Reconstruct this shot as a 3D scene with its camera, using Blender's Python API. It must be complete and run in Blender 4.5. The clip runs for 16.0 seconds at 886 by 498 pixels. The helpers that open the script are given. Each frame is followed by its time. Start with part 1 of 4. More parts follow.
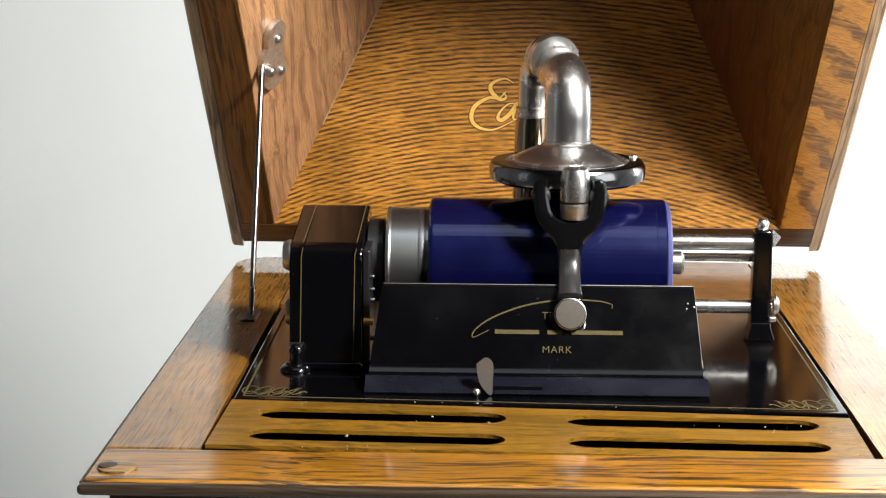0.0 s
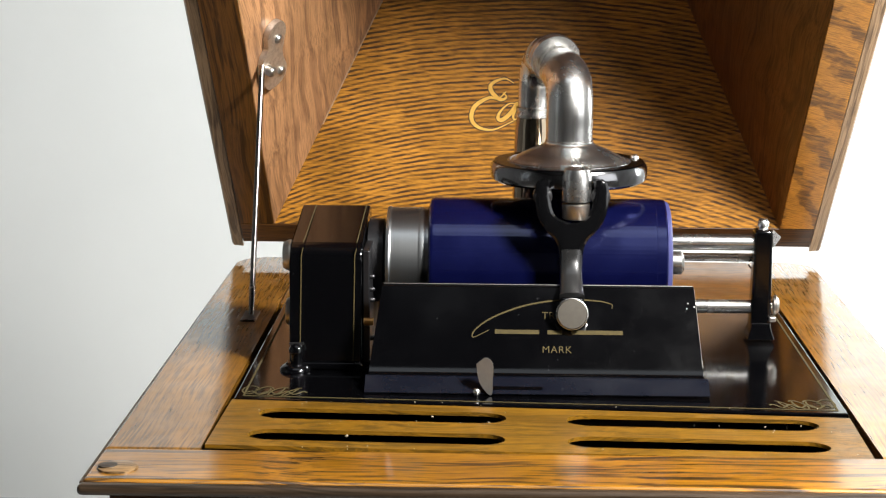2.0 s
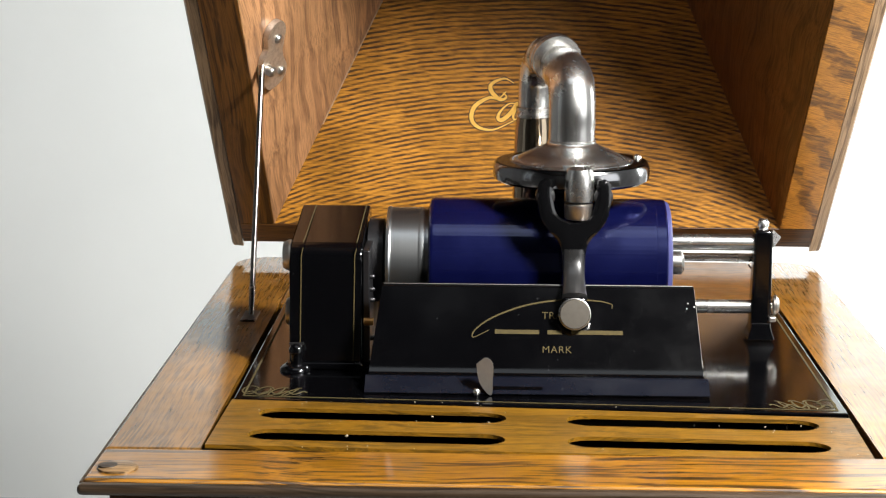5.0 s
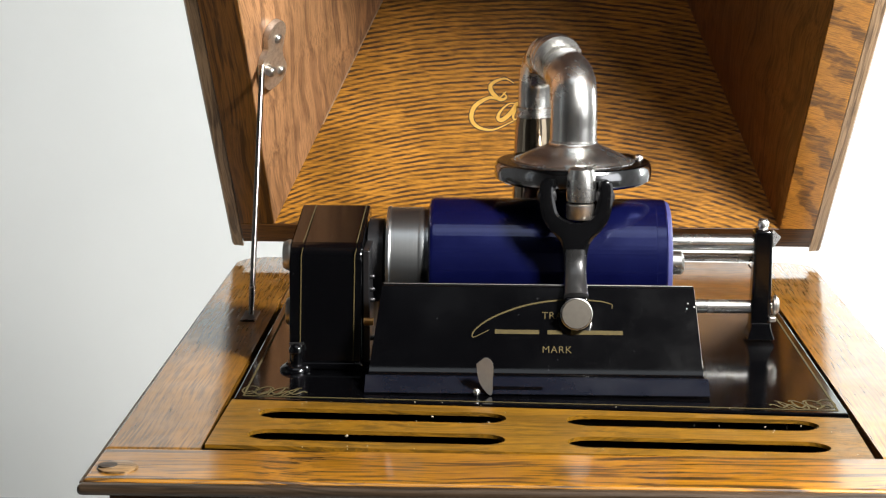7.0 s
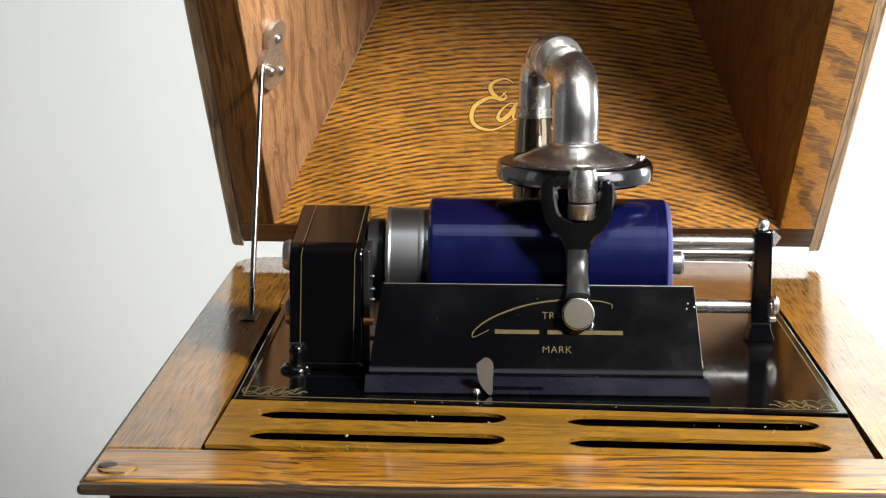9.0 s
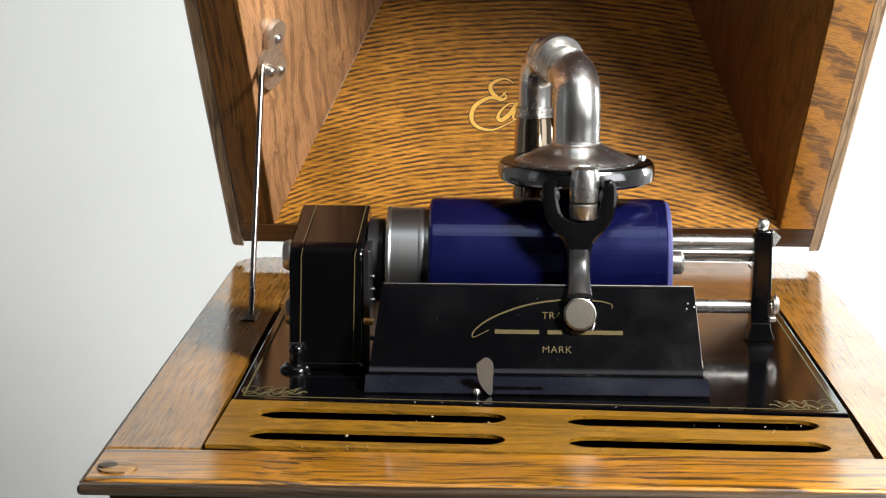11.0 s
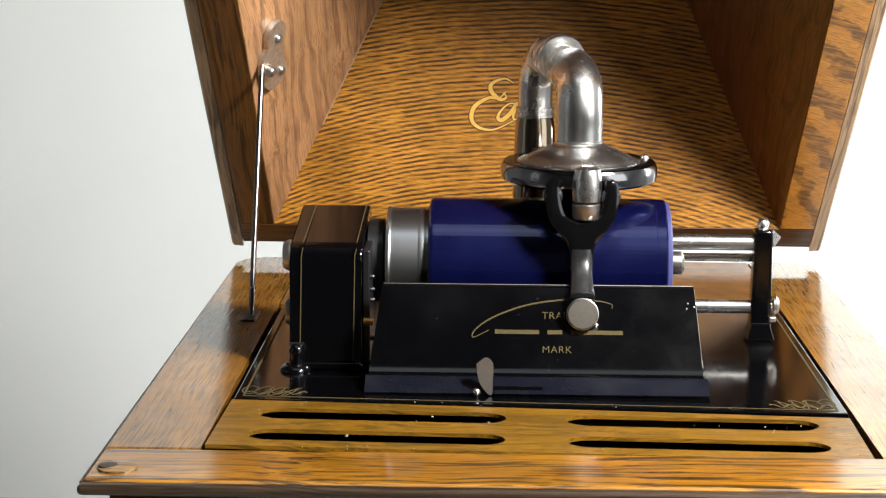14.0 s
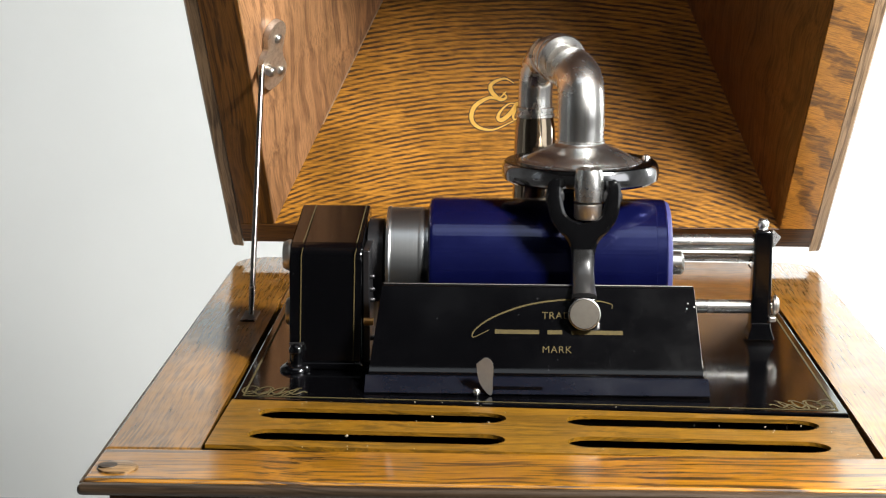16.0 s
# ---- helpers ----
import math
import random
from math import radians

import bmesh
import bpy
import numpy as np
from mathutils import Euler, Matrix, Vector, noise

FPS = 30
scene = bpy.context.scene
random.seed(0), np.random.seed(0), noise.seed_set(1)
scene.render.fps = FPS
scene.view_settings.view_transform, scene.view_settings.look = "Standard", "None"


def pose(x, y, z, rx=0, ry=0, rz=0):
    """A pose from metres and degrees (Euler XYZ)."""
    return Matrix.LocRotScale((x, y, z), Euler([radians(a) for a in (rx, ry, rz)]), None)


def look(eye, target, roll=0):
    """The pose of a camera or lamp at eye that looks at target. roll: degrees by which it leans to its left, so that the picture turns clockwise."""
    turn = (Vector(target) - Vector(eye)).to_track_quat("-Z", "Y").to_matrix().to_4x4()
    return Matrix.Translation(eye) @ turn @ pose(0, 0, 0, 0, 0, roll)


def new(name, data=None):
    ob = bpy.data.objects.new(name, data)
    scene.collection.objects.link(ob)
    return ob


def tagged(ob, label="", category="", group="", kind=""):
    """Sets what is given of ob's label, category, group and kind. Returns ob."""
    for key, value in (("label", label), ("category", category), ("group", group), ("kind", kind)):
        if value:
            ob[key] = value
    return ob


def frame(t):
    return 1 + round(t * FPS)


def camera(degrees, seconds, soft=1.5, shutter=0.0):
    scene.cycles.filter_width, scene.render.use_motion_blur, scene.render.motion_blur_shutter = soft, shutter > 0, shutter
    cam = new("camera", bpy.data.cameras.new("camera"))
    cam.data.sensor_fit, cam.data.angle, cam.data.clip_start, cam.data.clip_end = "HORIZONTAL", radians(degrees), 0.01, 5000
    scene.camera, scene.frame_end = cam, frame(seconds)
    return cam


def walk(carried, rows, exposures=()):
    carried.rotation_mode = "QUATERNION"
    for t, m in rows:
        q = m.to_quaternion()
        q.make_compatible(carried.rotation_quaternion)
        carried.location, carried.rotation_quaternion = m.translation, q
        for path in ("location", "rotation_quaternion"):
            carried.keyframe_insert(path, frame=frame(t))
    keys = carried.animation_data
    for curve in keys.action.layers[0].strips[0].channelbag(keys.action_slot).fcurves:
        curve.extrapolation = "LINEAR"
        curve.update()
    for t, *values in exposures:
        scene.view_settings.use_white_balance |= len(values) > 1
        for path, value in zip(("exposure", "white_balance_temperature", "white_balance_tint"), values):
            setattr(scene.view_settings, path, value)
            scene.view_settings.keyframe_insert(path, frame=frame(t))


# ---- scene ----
# Origin: on the cabinet's top board, under the record's middle; x along the record, y towards the wall.
cam = camera(28.385, 16.0, soft=1.2)
EYE = Vector((0.0, -0.75, 0.193))
CAM = look(EYE, EYE + Vector((-0.0289, 0.9804, -0.1950)), 0.27)
walk(cam, [(0.0, CAM), (16.0, CAM)])

# ---- world, lights, exposure ----
world = bpy.data.worlds.new("world")
scene.world = world
world.use_nodes = True
sky = world.node_tree.nodes.new("ShaderNodeTexSky")
sky.sky_type, sky.sun_disc = "NISHITA", False
sky.sun_elevation, sky.sun_rotation = radians(40), radians(100)
world.node_tree.links.new(sky.outputs[0], world.node_tree.nodes["Background"].inputs[0])
world.node_tree.nodes["Background"].inputs[1].default_value = 0.08


def area(name, eye, target, sx, sy, watts, colour):
    data = bpy.data.lights.new(name, "AREA")
    data.shape, data.size, data.size_y, data.energy, data.color = "RECTANGLE", sx, sy, watts, colour
    ob = new(name, data)
    ob.matrix_world = look(eye, target)
    return ob


# a small lamp to the right and a ceiling panel, both out of view
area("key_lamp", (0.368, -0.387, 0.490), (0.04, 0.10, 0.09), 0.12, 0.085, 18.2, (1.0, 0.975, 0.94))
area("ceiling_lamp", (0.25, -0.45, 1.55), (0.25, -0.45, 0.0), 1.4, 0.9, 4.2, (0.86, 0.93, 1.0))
# unseen lamp added to brighten the wall behind
area("backdrop_fill", (1.18, 0.60, 0.25), (0.50, 1.6, 0.12), 0.3, 0.4, 42, (0.96, 1.0, 0.985))
# unseen side panels added for fill and for reflections on the metal
area("side_fill_1", (1.28, -0.95, 0.40), (0.0, -0.95, 0.40), 1.0, 0.9, 5.0, (0.97, 0.98, 1.0))
area("side_fill_2", (-1.68, -0.70, 0.50), (0.0, -0.70, 0.50), 0.30, 0.9, 0.2, (0.80, 0.91, 1.0))
scene.view_settings.exposure = 0.0


# ---- materials ----
class Nodes:
    def __init__(self, name):
        self.mat = bpy.data.materials.new(name)
        self.mat.use_nodes = True
        self.tree = self.mat.node_tree
        self.bsdf = self.tree.nodes["Principled BSDF"]

    def add(self, kind, **settings):
        node = self.tree.nodes.new(kind)
        for key, value in settings.items():
            if key == "blend_type":
                node.blend_type = value
            elif key == "data_type":
                node.data_type = value
            elif key == "operation":
                node.operation = value
            elif key == "wave_type":
                node.wave_type = value
            elif key == "bands_direction":
                node.bands_direction = value
        return node

    def wire(self, a, b):
        self.tree.links.new(a, b)

    def coords(self, scale, kind="Object", turn=(0, 0, 0), warp=0.0):
        tc = self.add("ShaderNodeTexCoord")
        if warp:
            low = self.add("ShaderNodeTexNoise")
            low.inputs["Scale"].default_value = 10.0
            low.inputs["Detail"].default_value = 2.0
            self.wire(tc.outputs[kind], low.inputs["Vector"])
            less = self.add("ShaderNodeVectorMath", operation="MULTIPLY_ADD")
            less.inputs[1].default_value = (warp, warp, warp)
            self.wire(low.outputs["Color"], less.inputs[0])
            self.wire(tc.outputs[kind], less.inputs[2])
        spin = self.add("ShaderNodeMapping")
        spin.inputs["Rotation"].default_value = [radians(a) for a in turn]
        mp = self.add("ShaderNodeMapping")
        mp.inputs["Scale"].default_value = scale
        self.wire(spin.outputs[0], mp.inputs[0])
        self.wire(less.outputs[0] if warp else tc.outputs[kind], spin.inputs[0])
        return mp.outputs[0]

    def noise(self, vec, scale, detail=4.0, rough=0.55, distortion=0.0):
        n = self.add("ShaderNodeTexNoise")
        n.inputs["Scale"].default_value = scale
        n.inputs["Detail"].default_value = detail
        n.inputs["Roughness"].default_value = rough
        n.inputs["Distortion"].default_value = distortion
        self.wire(vec, n.inputs["Vector"])
        return n.outputs[0]

    def ramp(self, fac, stops):
        r = self.add("ShaderNodeValToRGB")
        els = r.color_ramp.elements
        while len(els) < len(stops):
            els.new(0.5)
        for el, (p, c) in zip(els, stops):
            el.position = p
            el.color = (*c, 1) if len(c) == 3 else c
        self.wire(fac, r.inputs[0])
        return r.outputs[0]

    def mix(self, fac, a, b, blend="MIX"):
        m = self.add("ShaderNodeMix", data_type="RGBA", blend_type=blend)
        for sock, v in ((m.inputs[0], fac), (m.inputs[6], a), (m.inputs[7], b)):
            if isinstance(v, bpy.types.NodeSocket):
                self.wire(v, sock)
            elif isinstance(v, (int, float)):
                sock.default_value = v
            else:
                sock.default_value = (*v, 1)
        return m.outputs[2]

    def bump(self, height, strength, distance=0.0005):
        b = self.add("ShaderNodeBump")
        b.inputs["Strength"].default_value = strength
        b.inputs["Distance"].default_value = distance
        self.wire(height, b.inputs["Height"])
        self.wire(b.outputs[0], self.bsdf.inputs["Normal"])

    def set(self, **values):
        for key, v in values.items():
            sock = self.bsdf.inputs[key.replace("_", " ")]
            if isinstance(v, bpy.types.NodeSocket):
                self.wire(v, sock)
            else:
                sock.default_value = (*v, 1) if isinstance(v, tuple) else v


def g(v):
    return (v, v, v)


def oak(name, axis, light=(0.36, 0.150, 0.010), dark=(0.034, 0.016, 0.004), ring=800.0, wander=1.0, coat=0.4, turn=(0, 0, 0), pores=0.75, gloss=0.2, polish=0.06, ripple=0.22, shine=1.5):
    """Varnished quarter-sawn oak; axis: the way of the grain (0, 1 or 2) in the object's own space."""
    n = Nodes(name)
    s = [1.0, 1.0, 1.0]
    s[axis] = 0.035
    vec = n.coords(s, turn=turn, warp=0.011 * wander)
    s2 = [1.0, 1.0, 1.0]
    s2[axis] = 0.03
    fine = n.coords(s2, turn=turn, warp=0.011 * wander)
    s3 = [1.0, 1.0, 1.0]
    s3[axis] = 0.22
    broad = n.noise(n.coords(s3, turn=turn), 26.0, 3.0, 0.5, 0.4 * wander)
    streak = n.noise(vec, ring, 3.0, 0.6, 0.35 * wander)
    grain = n.noise(fine, 1500.0, 3.0, 0.6)
    base = n.ramp(broad, [(0.30, [c * 0.62 for c in light]), (0.52, light), (0.75, [min(1, c * 1.3) for c in light])])
    lines = n.ramp(streak, [(0.41, g(1.0)), (0.455, g(0.6)), (0.505, g(0.0))])
    col = n.mix(n.mix(1.0, lines, g(pores), "MULTIPLY"), base, dark)
    hair = n.ramp(grain, [(0.36, g(0.6)), (0.56, g(1.0))])
    col = n.mix(1.0, col, hair, "MULTIPLY")
    wear = n.noise(n.coords((1, 1, 1)), 45.0, 4.0, 0.65)
    n.set(Base_Color=col, Roughness=n.ramp(wear, [(0.35, g(0.34)), (0.7, g(0.5))]), Coat_Weight=coat,
          Coat_Roughness=n.ramp(wear, [(0.35, g(polish)), (0.75, g(polish * 2.4))]), Specular_IOR_Level=gloss, Coat_IOR=shine)
    n.bump(n.mix(0.5, grain, streak), ripple, 0.0004)
    n.wire(n.bsdf.inputs["Normal"].links[0].from_socket, n.bsdf.inputs["Coat Normal"])
    return n.mat


def banded_oak(name, light, dark, centre, spacing, turn=(0, 0, 0), wobble=3.0, depth=0.95, coat=0.6, cut=0.46, reach=0.3):
    """Oak whose dark year rings cross the face as long arcs round a far centre."""
    n = Nodes(name)
    tc = n.add("ShaderNodeTexCoord")
    mp = n.add("ShaderNodeMapping")
    mp.inputs["Rotation"].default_value = [radians(a) for a in turn]
    mp.inputs["Location"].default_value = centre
    n.wire(tc.outputs["Object"], mp.inputs[0])
    wave = n.add("ShaderNodeTexWave", wave_type="RINGS")
    wave.rings_direction = "Z"
    wave.inputs["Scale"].default_value = 0.314 / spacing
    wave.inputs["Distortion"].default_value = wobble
    wave.inputs["Detail"].default_value = 3.0
    wave.inputs["Detail Scale"].default_value = reach
    wave.inputs["Detail Roughness"].default_value = 0.62
    n.wire(mp.outputs[0], wave.inputs["Vector"])
    flat = n.add("ShaderNodeMapping")
    flat.inputs["Scale"].default_value = (0.10, 1.0, 1.0)
    n.wire(mp.outputs[0], flat.inputs[0])
    flecks = n.noise(flat.outputs[0], 420.0, 4.0, 0.65, 0.5)
    pores = n.noise(flat.outputs[0], 1500.0, 3.0, 0.6)
    broad = n.noise(mp.outputs[0], 24.0, 4.0, 0.6, 0.6)
    lines = n.ramp(wave.outputs["Fac"], [(cut - 0.16, g(1.0)), (cut, g(0.55)), (cut + 0.14, g(0.0))])
    broken = n.ramp(flecks, [(0.36, g(0.15)), (0.56, g(1.0))])
    base = n.ramp(broad, [(0.30, [c * 0.66 for c in light]), (0.52, light), (0.75, [min(1, c * 1.25) for c in light])])
    amount = n.mix(1.0, n.mix(1.0, lines, broken, "MULTIPLY"), g(depth), "MULTIPLY")
    col = n.mix(1.0, n.mix(amount, base, dark), n.ramp(pores, [(0.36, g(0.55)), (0.58, g(1.0))]), "MULTIPLY")
    n.set(Base_Color=col, Roughness=n.ramp(broad, [(0.3, g(0.36)), (0.7, g(0.5))]), Coat_Weight=coat, Coat_Roughness=0.22, Specular_IOR_Level=0.25)
    n.bump(n.mix(0.5, pores, wave.outputs["Fac"]), 0.18, 0.0004)
    return n.mat


def enamel(name, colour=(0.0010, 0.0010, 0.0013), rough=0.10, coat=0.05):
    n = Nodes(name)
    vec = n.coords((1, 1, 1))
    dust = n.noise(vec, 900.0, 2.0, 0.7)
    cloud = n.noise(vec, 38.0, 5.0, 0.6)
    col = n.mix(n.ramp(dust, [(0.70, g(0.0)), (0.84, g(0.5))]), colour, (0.10, 0.10, 0.105))
    n.set(Base_Color=col, Roughness=n.ramp(cloud, [(0.3, g(rough * 0.7)), (0.75, g(rough * 1.7))]), Coat_Weight=coat, Coat_Roughness=0.07)
    n.bump(cloud, 0.04, 0.0006)
    return n.mat


def metal(name, colour=(0.74, 0.735, 0.71), rough=0.25, tarnish=(0.46, 0.43, 0.39), amount=0.22, scale=70.0):
    n = Nodes(name)
    vec = n.coords((1, 1, 1))
    cloud = n.noise(vec, scale, 6.0, 0.68, 0.4)
    fine = n.noise(vec, 1400.0, 2.0, 0.6)
    spots = n.ramp(cloud, [(0.45, g(0.0)), (0.72, g(amount))])
    n.set(Base_Color=n.mix(spots, colour, tarnish), Metallic=1.0, Roughness=n.ramp(cloud, [(0.3, g(rough * 0.85)), (0.75, g(rough * 1.35))]))
    n.bump(fine, 0.05, 0.0002)
    return n.mat


def plain(name, colour, rough=0.5, var=0.12, scale=60.0, metallic=0.0, bump=0.05):
    n = Nodes(name)
    cloud = n.noise(n.coords((1, 1, 1)), scale, 5.0, 0.6)
    lo, hi = tuple(c * (1 - var) for c in colour), tuple(min(1, c * (1 + var)) for c in colour)
    n.set(Base_Color=n.ramp(cloud, [(0.3, lo), (0.7, hi)]), Roughness=rough, Metallic=metallic)
    n.bump(cloud, bump, 0.0005)
    return n.mat


def turned_steel():
    """Steel with fine lathe marks round its axis."""
    n = Nodes("steel_sleeve")
    marks = n.noise(n.coords((1.0, 0.003, 0.003)), 1800.0, 3.0, 0.6)
    n.set(Base_Color=n.ramp(marks, [(0.35, (0.42, 0.435, 0.44)), (0.65, (0.44, 0.455, 0.46))]), Metallic=1.0, Roughness=n.ramp(marks, [(0.3, g(0.30)), (0.7, g(0.32))]))
    return n.mat


OAK_X = oak("oak_along_x", 0, light=(0.285, 0.118, 0.0045), ring=470.0, wander=1.4, pores=0.95, coat=1.0, polish=0.085, ripple=0.13, shine=1.75)
OAK_Y = oak("oak_along_y", 1, light=(0.245, 0.108, 0.012), ring=1000.0, wander=0.5, pores=0.55, coat=1.0, polish=0.03, ripple=0.16, gloss=0.1, shine=1.62)
OAK_LID = banded_oak("oak_lid_panel", (0.39, 0.170, 0.018), (0.045, 0.019, 0.007), (0.0, 0.30, 0.0), 0.0024, (-50.2, 0, 0), 2.8)
# lit and shaded pair: fall of light on the slopes is in their colour
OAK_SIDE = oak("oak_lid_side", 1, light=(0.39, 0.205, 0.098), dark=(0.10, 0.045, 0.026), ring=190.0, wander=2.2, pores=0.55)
OAK_SIDE_SHADED = oak("shaded_oak_lid_side", 1, light=(0.19, 0.080, 0.026), dark=(0.05, 0.020, 0.008), ring=190.0, wander=2.2, pores=0.55)
# rims differ in grain; their bright and dark tones also hold the lamp's falloff
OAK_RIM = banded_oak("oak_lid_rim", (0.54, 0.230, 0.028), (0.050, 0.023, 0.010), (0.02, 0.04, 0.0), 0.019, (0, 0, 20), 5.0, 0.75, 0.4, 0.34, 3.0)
OAK_RIM_SHADED = oak("shaded_oak_lid_rim", 1, light=(0.15, 0.062, 0.012), dark=(0.03, 0.012, 0.004), ring=420.0)
OAK_EDGE = oak("oak_worn_edge", 1, light=(0.42, 0.270, 0.145), dark=(0.12, 0.07, 0.035), ring=300.0)
# back rail darkened and dulled: the lid's shade is put into its material
OAK_BACK = oak("shaded_oak_back_rail", 0, light=(0.19, 0.076, 0.006), coat=0.3, gloss=0.1, polish=0.05, ripple=0.1)
# rear rim's shade is put into its colour
OAK_REAR_SHADED = oak("shaded_oak_rear_rim", 0, light=(0.10, 0.042, 0.010), dark=(0.03, 0.012, 0.004), coat=0.2, gloss=0.2)
NOSING = oak("dark_nosing", 0, light=(0.042, 0.027, 0.016), dark=(0.010, 0.007, 0.004), ring=300.0, coat=0.2)
VENT_WOOD = oak("vent_panel_wood", 0, light=(0.195, 0.092, 0.007), dark=(0.040, 0.024, 0.004), ring=420.0, wander=3.0, pores=0.6, coat=0.25, gloss=0.2, polish=0.10)
BLACK = enamel("black_enamel")
WORN_BLACK = enamel("worn_black_enamel", (0.002, 0.002, 0.0023), 0.10, 0.6)
BLACK_DULL = enamel("black_dull", (0.006, 0.006, 0.007), 0.36, 0.1)
NICKEL = metal("nickel_plate", (0.88, 0.875, 0.85), 0.24, (0.60, 0.58, 0.55), 0.25, 40.0)
NICKEL_DULL = metal("nickel_worn", (0.62, 0.59, 0.55), 0.32, (0.24, 0.20, 0.16), 0.75, 120.0)
STEEL = turned_steel()
BRASS = metal("brass", (0.62, 0.36, 0.12), 0.35, (0.30, 0.13, 0.04), 0.5)
GOLD = plain("gold_paint", (0.048, 0.034, 0.0055), 0.85, 0.4, 1200.0, 0.1)
GOLD_DECAL = plain("gold_leaf", (0.62, 0.36, 0.07), 0.38, 0.15, 300.0, 0.3)
BLACK_LINE = plain("black_outline", (0.02, 0.012, 0.006), 0.5)
WALL = plain("wall_paint", (0.80, 0.81, 0.80), 0.75, 0.015, 6.0)
# tones of unseen surfaces, set for how much light they bounce
CEIL = plain("ceiling_paint", (0.03, 0.029, 0.028), 0.8, 0.1, 6.0)
GREY = plain("grey_wall_paint", (0.12, 0.12, 0.12), 0.8, 0.05, 6.0)
PALE = plain("pale_grey_wall_paint", (0.42, 0.42, 0.42), 0.8, 0.05, 6.0)
DIM = plain("dark_wall_paint", (0.13, 0.13, 0.13), 0.8, 0.1, 6.0)
BODY_DARK = oak("dark_body_oak", 0, light=(0.05, 0.026, 0.011), dark=(0.015, 0.008, 0.004))
FLOOR = plain("floor_boards", (0.14, 0.09, 0.055), 0.4, 0.25, 12.0)
LINEN = plain("table_top_paint", (0.50, 0.50, 0.49), 0.6, 0.05, 20.0)
CAVITY = plain("cabinet_inside_shade", (0.020, 0.014, 0.010), 0.7)


def celluloid():
    """Blue celluloid record with fine grooves round it."""
    n = Nodes("blue_celluloid")
    groove = n.noise(n.coords((1.0, 0.004, 0.004)), 2600.0, 2.0, 0.6)
    cloud = n.noise(n.coords((1, 1, 1)), 60.0, 5.0, 0.6)
    col = n.ramp(cloud, [(0.3, (0.0012, 0.0016, 0.016)), (0.7, (0.0018, 0.0025, 0.023))])
    n.set(Base_Color=col, Roughness=n.ramp(cloud, [(0.3, g(0.17)), (0.75, g(0.24))]), Specular_IOR_Level=0.9, Specular_Tint=(0.34, 0.42, 1.0), Coat_Weight=0.8, Coat_Roughness=0.13)
    n.bump(groove, 0.05, 0.0002)
    return n.mat


BLUE = celluloid()
BLUE_PALE = plain("celluloid_pale_end", (0.035, 0.037, 0.12), 0.4, 0.15, 200.0)


# ---- mesh helpers ----
def part(name, bm, material, parent=None, label="", smooth=None):
    """Links a bmesh as one mesh object under a thing or a part; smooth: the angle in degrees below which edges are smooth."""
    me = bpy.data.meshes.new(name)
    bmesh.ops.recalc_face_normals(bm, faces=bm.faces)
    if smooth:
        areas = sorted(f.calc_area() for f in bm.faces)
        broad = areas[len(areas) // 2] * 8
        for f in bm.faces:  # broad flat faces stay flat
            f.smooth = f.calc_area() < broad
        for e in bm.edges:
            if len(e.link_faces) == 2 and e.calc_face_angle() > radians(smooth):
                e.smooth = False
    bm.to_mesh(me)
    bm.free()
    me.materials.append(material)
    ob = new(name, me)
    ob.parent = parent
    return tagged(ob, label)


def thing(name, m, label, category, kind="", group=""):
    ob = new(name)
    ob.empty_display_size = 0.02
    ob.matrix_world = m
    return tagged(ob, label, category, group, kind)


def box(x0, x1, y0, y1, z0, z1, bevel=0.0, seg=2, bm=None):
    bm = bm or bmesh.new()
    made = bmesh.ops.create_cube(bm, size=1.0, matrix=Matrix.LocRotScale(((x0 + x1) / 2, (y0 + y1) / 2, (z0 + z1) / 2), None, (x1 - x0, y1 - y0, z1 - z0)))
    if bevel:
        edges = list({e for v in made["verts"] for e in v.link_edges})
        bmesh.ops.bevel(bm, geom=edges, offset=bevel, segments=seg, affect="EDGES", profile=0.5)
    return bm


def prism(points, depth, m=Matrix(), bm=None):
    """A flat outline in the x, y plane made solid along z, set at the pose m."""
    bm = bm or bmesh.new()
    lo = [bm.verts.new(m @ Vector((x, y, 0))) for x, y in points]
    hi = [bm.verts.new(m @ Vector((x, y, depth))) for x, y in points]
    bm.faces.new(lo[::-1])
    bm.faces.new(hi)
    for i in range(len(points)):
        j = (i + 1) % len(points)
        bm.faces.new((lo[i], lo[j], hi[j], hi[i]))
    return bm


def lathe(profile, m=Matrix(), seg=48, bm=None, closed=True):
    """Turns a profile of (radius, height) round z, set at the pose m."""
    bm = bm or bmesh.new()
    rings = []
    for r, h in profile:
        if r < 1e-6:
            rings.append([bm.verts.new(m @ Vector((0, 0, h)))])
        else:
            rings.append([bm.verts.new(m @ Vector((r * math.cos(a), r * math.sin(a), h))) for a in (2 * math.pi * i / seg for i in range(seg))])
    for a, b in zip(rings, rings[1:]):
        for i in range(seg):
            j = (i + 1) % seg
            if len(a) == 1 and len(b) == 1:
                continue
            if len(a) == 1:
                bm.faces.new((a[0], b[i], b[j]))
            elif len(b) == 1:
                bm.faces.new((a[i], a[j], b[0]))
            else:
                bm.faces.new((a[i], a[j], b[j], b[i]))
    if closed:
        for ring in (rings[0], rings[-1]):
            if len(ring) > 1:
                bm.faces.new(ring)
    return bm


